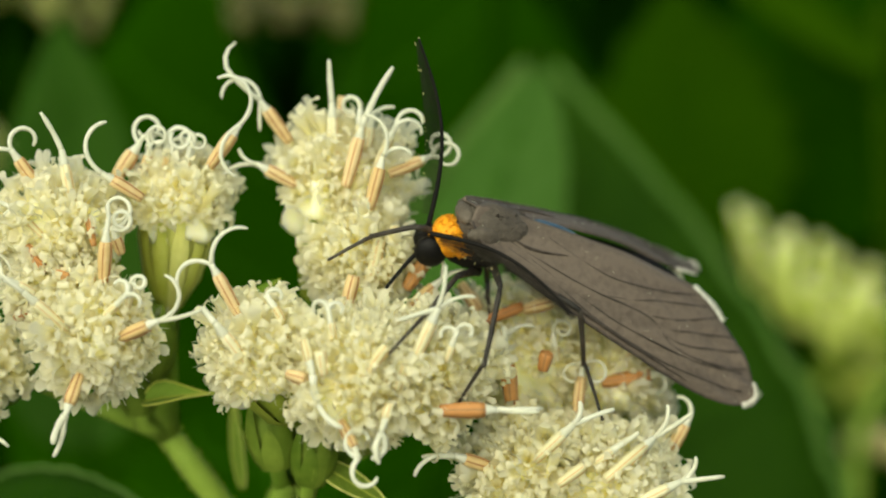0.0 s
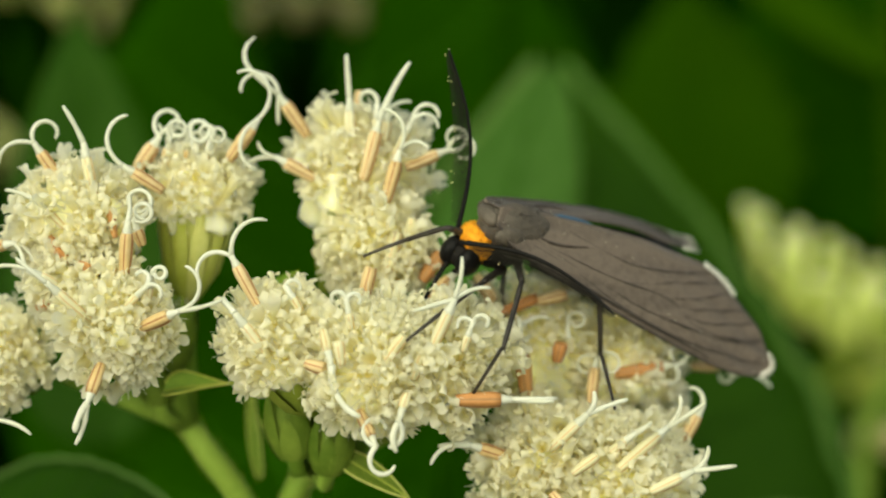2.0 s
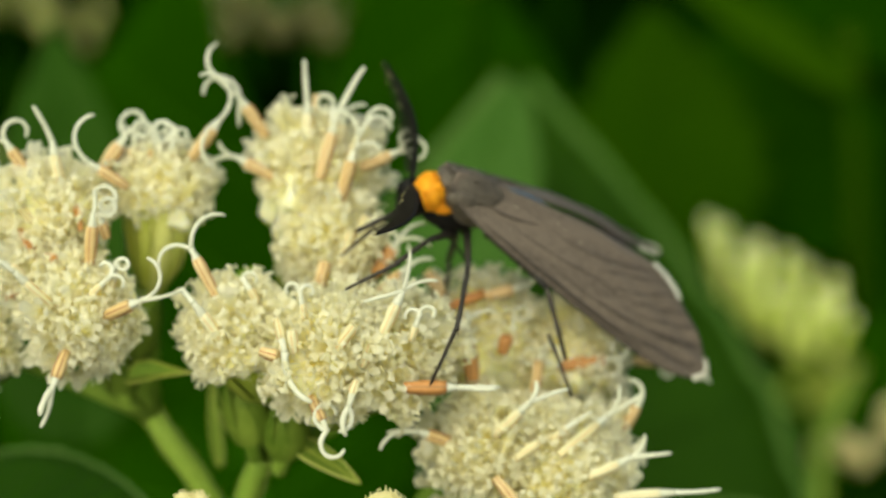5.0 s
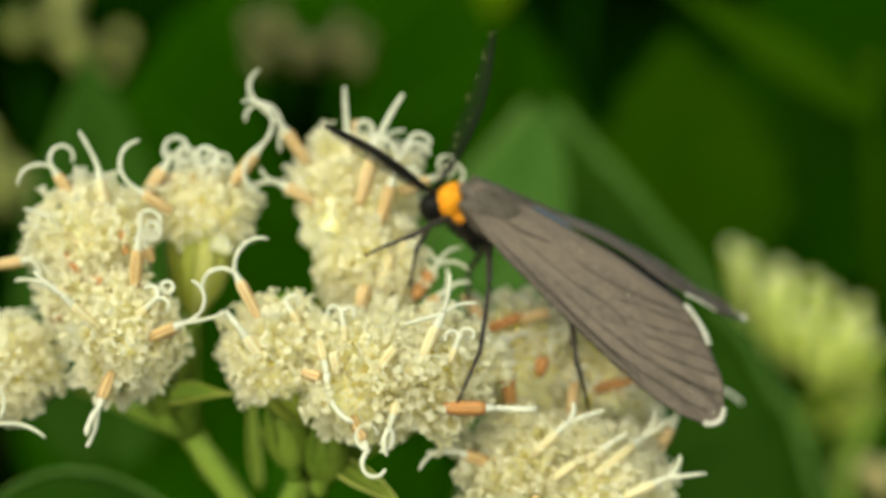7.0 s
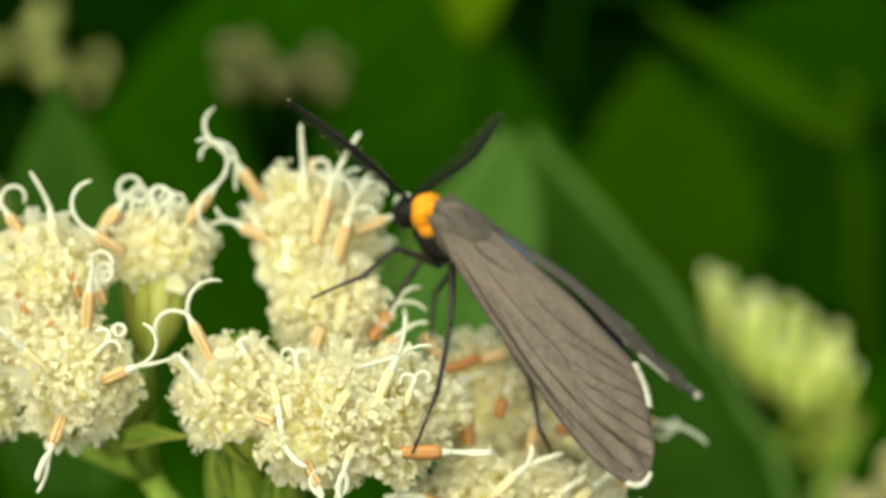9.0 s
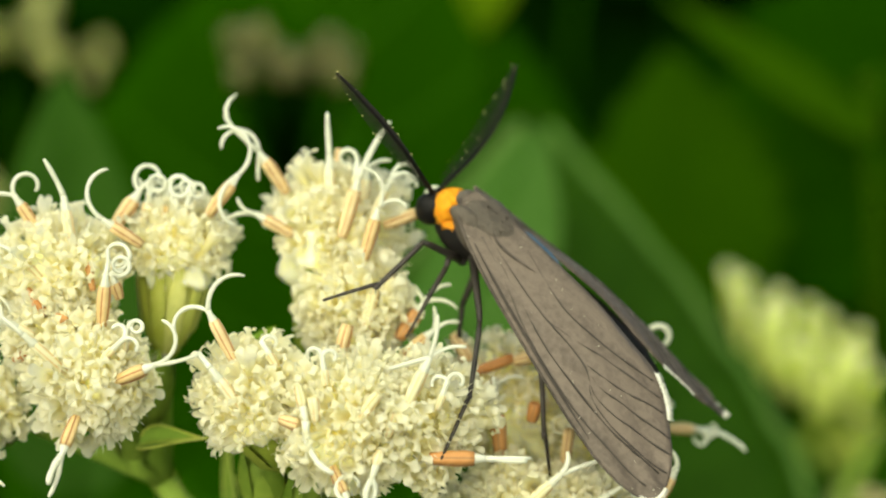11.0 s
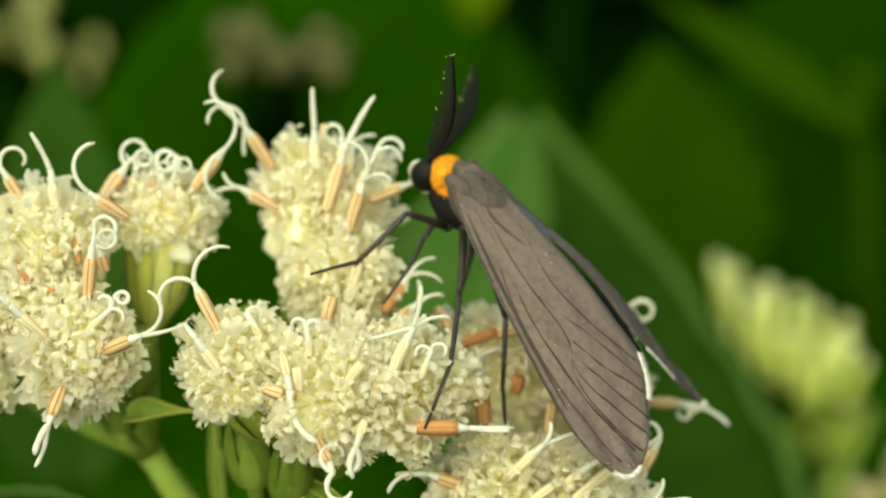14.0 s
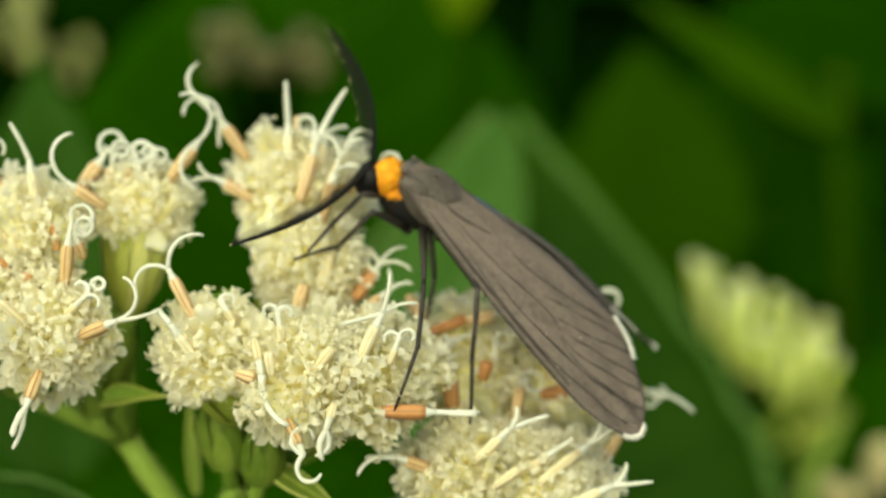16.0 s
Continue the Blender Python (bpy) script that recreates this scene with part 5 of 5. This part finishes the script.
TONGUE_ROWS = [
    (0, -2.55, -0.02, -0.92, -0.48, -0.48, -0.73),
    (0.5, -2.69, -0.05, -0.82, -0.46, -0.46, -0.76),
    (1, -2.64, -0.03, -0.42, -0.46, -0.45, -0.77),
    (1.5, -2.73, -0.05, -1.02, -0.44, -0.49, -0.75),
    (2, -2.29, -0.05, -1.13, -0.43, -0.49, -0.76),
    (2.5, -1.83, -0.09, -0.92, -0.45, -0.47, -0.76),
    (3, -1.99, -0.10, -1.21, -0.35, -0.51, -0.78),
    (3.5, -2.67, -0.04, -0.44, -0.27, -0.55, -0.79),
    (6, -2.68, -0.03, -0.47, 0.98, 0.10, -0.15),
    (6.5, -2.68, -0.02, -0.48, 0.98, 0.10, -0.15),
    (7, -2.68, -0.02, -0.49, 0.98, 0.10, -0.15),
    (7.5, -2.69, -0.01, -0.44, 0.98, 0.10, -0.15),
    (8, -2.71, -0.00, -0.39, 0.98, 0.10, -0.15),
    (8.5, -2.72, 0.00, -0.34, 0.98, 0.10, -0.15),
    (9, -2.73, 0.01, -0.29, 0.98, 0.10, -0.15),
    (11.5, -2.49, -0.01, -0.46, 0.98, 0.10, -0.15),
    (12, -2.44, -0.01, -0.49, 0.98, 0.10, -0.15),
    (12.5, -2.39, -0.01, -0.53, 0.98, 0.10, -0.15),
    (13, -2.46, -0.02, -0.44, 0.98, 0.10, -0.15),
    (13.5, -2.52, -0.02, -0.36, 0.98, 0.10, -0.15),
    (14, -2.59, -0.02, -0.27, 0.98, 0.10, -0.15),
    (14.5, -2.65, -0.02, -0.19, 0.98, 0.10, -0.15),
    (15, -2.71, -0.02, -0.26, 0.98, 0.10, -0.15),
    (15.5, -2.77, -0.02, -0.34, 0.98, 0.10, -0.15),
    (16, -2.83, -0.02, -0.41, 0.98, 0.10, -0.15),
]
MID_NEAR = [
    (0, 1.98, -2.46, 0.90, 1.17, -5.88, 2.85, -0.22, -8.19, 1.40),
    (1.5, 2.22, -2.69, 0.80, 1.23, -5.58, 3.40, -0.25, -8.10, 2.05),
    (3.5, 2.43, -2.51, 0.80, 1.62, -5.27, 3.60, -0.18, -8.04, 2.60),
    (7, 1.42, -1.80, 0.20, 0.92, -5.19, 2.35, -0.30, -8.03, 2.25),
    (9, 1.65, -1.72, -0.75, 1.00, -5.11, 1.45, -0.20, -8.04, 2.45),
    (12.5, 1.35, -1.70, -0.85, 0.97, -5.25, 1.15, -0.32, -8.04, 2.45),
    (14.5, 1.20, -1.57, -0.45, 0.80, -4.91, 1.85, -0.32, -7.99, 2.40),
    (16, 1.03, -1.65, 0.15, 0.79, -4.87, 2.55, -0.30, -8.02, 2.40),
]
HIND_NEAR = [
    (0, 5.90, -3.75, -1.00, 6.22, -6.42, -3.30, 6.90, -8.82, -1.65),
    (1.5, 6.10, -3.67, -0.70, 6.36, -6.34, -3.05, 6.88, -8.77, -1.50),
    (3.5, 6.29, -3.58, -1.00, 6.30, -6.31, -3.25, 6.75, -8.58, -1.40),
    (7, 5.82, -3.80, -2.45, 5.95, -5.92, 0.40, 6.72, -8.57, -1.55),
    (9, 5.85, -4.91, -2.60, 6.23, -7.25, 0.05, 7.02, -8.88, -2.50),
    (12.5, 3.70, -2.65, -0.55, 3.58, -6.08, -1.65, 3.66, -9.36, -2.05),
    (14.5, 3.50, -2.99, -1.00, 3.44, -6.46, -1.90, 3.66, -9.23, -2.80),
    (16, 3.75, -2.06, 0.30, 3.51, -5.80, -0.25, 3.47, -9.17, -1.35),
]
FORE_NEAR = [
    (0, -0.09, -2.00, -0.20, -1.40, -3.48, 2.55, -2.94, -5.04, 3.60),
    (1.5, 0.31, -2.77, -0.35, -1.35, -3.73, 2.45, -3.01, -5.05, 3.70),
    (3.5, 0.64, -2.51, -0.20, -0.91, -3.79, 2.55, -2.71, -4.81, 3.80),
    (7, -0.82, 1.63, -1.55, -2.42, 0.70, 1.25, -5.48, -0.56, 0.30),
    (9, -1.22, 2.12, -2.00, -2.90, 0.65, 0.50, -5.64, -0.51, -0.35),
    (12.5, -1.43, 2.23, -1.80, -3.81, -0.20, -1.25, -5.72, -0.63, 0.20),
    (14.5, -1.45, 2.28, -1.30, -3.86, -0.17, -1.20, -5.64, -0.71, 0.35),
    (16, -1.60, 1.79, -0.70, -3.42, 0.08, -2.95, -5.51, -0.63, -1.20),
]
FORE_FAR = [
    (0, -2.07, 0.42, -0.95, -4.17, -0.02, -1.80, -6.23, -1.09, -1.25),
    (1.5, -1.33, -0.12, -0.65, -3.17, -0.55, -1.95, -5.40, -1.36, -1.30),
    (3.5, -1.32, 0.35, -0.65, -3.17, -0.53, -1.70, -5.36, -1.31, -1.20),
    (7, -1.73, 1.19, -2.15, -2.36, -0.03, -0.35, -2.75, -1.82, -1.65),
    (9, -0.20, 0.99, -2.80, -0.76, 0.20, -0.75, -1.54, -1.00, -2.30),
    (12.5, -0.22, 0.92, -3.05, -1.13, -0.74, -1.70, -2.38, -2.58, -1.10),
    (14.5, -0.73, 1.03, -2.65, -1.14, -0.02, -0.65, -2.42, -1.88, -1.25),
    (16, -2.21, 2.69, -1.50, -3.70, 1.24, -2.40, -4.77, -0.11, -0.90),
]
MID_FAR = [
    (0, 1.51, -2.55, -6.60, 1.48, -3.21, -5.30, 1.65, -4.55, -5.90),
    (1.5, 1.59, -2.73, -7.00, 1.49, -3.42, -5.70, 1.61, -4.76, -6.10),
    (3.5, 1.53, -2.44, -6.85, 1.46, -3.19, -5.60, 1.58, -4.57, -6.00),
    (7, 0.41, -1.25, -6.25, 0.34, -2.49, -5.50, 0.41, -3.75, -6.10),
    (9, 0.82, -0.31, -6.40, 0.67, -1.53, -5.60, 0.56, -2.78, -6.15),
    (12.5, 0.64, -1.62, -4.65, 0.52, -2.80, -5.50, 0.45, -4.00, -6.20),
    (14.5, 1.49, -1.87, -4.55, 1.31, -3.06, -5.40, 1.14, -4.27, -6.10),
    (16, 1.55, -1.49, -4.85, 1.32, -2.99, -5.05, 1.09, -4.21, -5.85),
]
LEGS = [
    ((0.3, -0.9, -1.1), MID_NEAR, (leg_piece("thigh", 4.03, 0.17, 0.23), leg_piece("shin", 4.20, 0.145, 0.12, 4), leg_piece("foot", 3.53, 0.11, 0.07))),
    ((1.5, -0.8, -1.1), HIND_NEAR, (leg_piece("thigh", 4.60, 0.17, 0.23), leg_piece("shin", 3.73, 0.145, 0.12, 4), leg_piece("foot", 3.35, 0.11, 0.07))),
    ((-0.45, -0.9, -1.55), FORE_NEAR, (leg_piece("thigh", 2.87, 0.17, 0.23), leg_piece("shin", 3.53, 0.145, 0.12, 4), leg_piece("foot", 2.91, 0.11, 0.07))),
    ((-1.6, 0.7, -0.9), FORE_FAR, (leg_piece("thigh", 3.12, 0.17, 0.23), leg_piece("shin", 2.38, 0.145, 0.12, 4), leg_piece("foot", 2.48, 0.11, 0.07))),
    ((0.3, 0.9, -1.1), MID_FAR, (leg_piece("thigh", 3.46, 0.17, 0.23), leg_piece("shin", 1.50, 0.145, 0.12, 4), leg_piece("foot", 1.50, 0.11, 0.07))),
]



def interp(rows, t):
    """Values of a table of rows (t, a, b, ...) at the time t."""
    for a, b in zip(rows, rows[1:]):
        if a[0] <= t <= b[0]:
            f = (t - a[0]) / (b[0] - a[0])
            return [x + (y - x) * f for x, y in zip(a[1:], b[1:])]
    return list(rows[-1][1:])


def along(start, end, hint=(0, 0, 1)):
    """The pose of a piece built along x, from start towards end (millimetres on the moth)."""
    d = (Vector(end) - Vector(start)).normalized()
    h = Vector(hint)
    y = h.cross(d).normalized()
    m = Matrix((d, y, d.cross(y))).transposed().to_4x4()
    m.translation = Vector(start) * MM
    return m


def motions():
    walk(moth, [(r[0], moth_pose(r)) for r in MOTH_ROWS])
    for sg, rows in ((-1, ANTENNA_NEAR), (1, ANTENNA_FAR)):
        walk(antennae[sg], [(t, along((a, b, c), (a + x, b + y, c + z), (0.15, 0.30, 0.95) if sg < 0 and t < 4 else (0.9, -0.35, 0.25))) for t, a, b, c, x, y, z in rows])
    walk(collar, [(t, pose(min(x * 0.9 - 0.05, -2.1) * MM, y * MM, (z + 0.68) * MM, 0, ry * 0.6, rz * 0.5)) for t, x, y, z, ry, rz in HEAD_ROWS])
    walk(head, [(t, pose(x * MM, y * MM, z * MM, 0, ry, rz)) for t, x, y, z, ry, rz in HEAD_ROWS])
    walk(tongue, [(t, along((x - 0.75, y, z - 0.45), (x - 0.75 + dx, y + dy, z - 0.45 + dz), (0.2, 0.3, 0.9))) for t, x, y, z, dx, dy, dz in TONGUE_ROWS])
    for hip, rows, pieces in LEGS:
        keys = [[], [], []]
        for r in MOTH_ROWS:
            back = moth_pose(r).inverted()
            k = interp(rows, r[0])
            joints = [Vector(hip)] + [(back @ (VIEW @ Vector(k[i:i + 3]))) / MM for i in (0, 3, 6)]
            for i in range(3):
                keys[i].append((r[0], along(joints[1], joints[0], (0.3, 0.5, 0.9)) if i == 0 else along(joints[i], joints[i + 1], (0.3, 0.5, 0.9))))
        for ob, rows_of in zip(pieces, keys):
            walk(ob, rows_of)



motions()
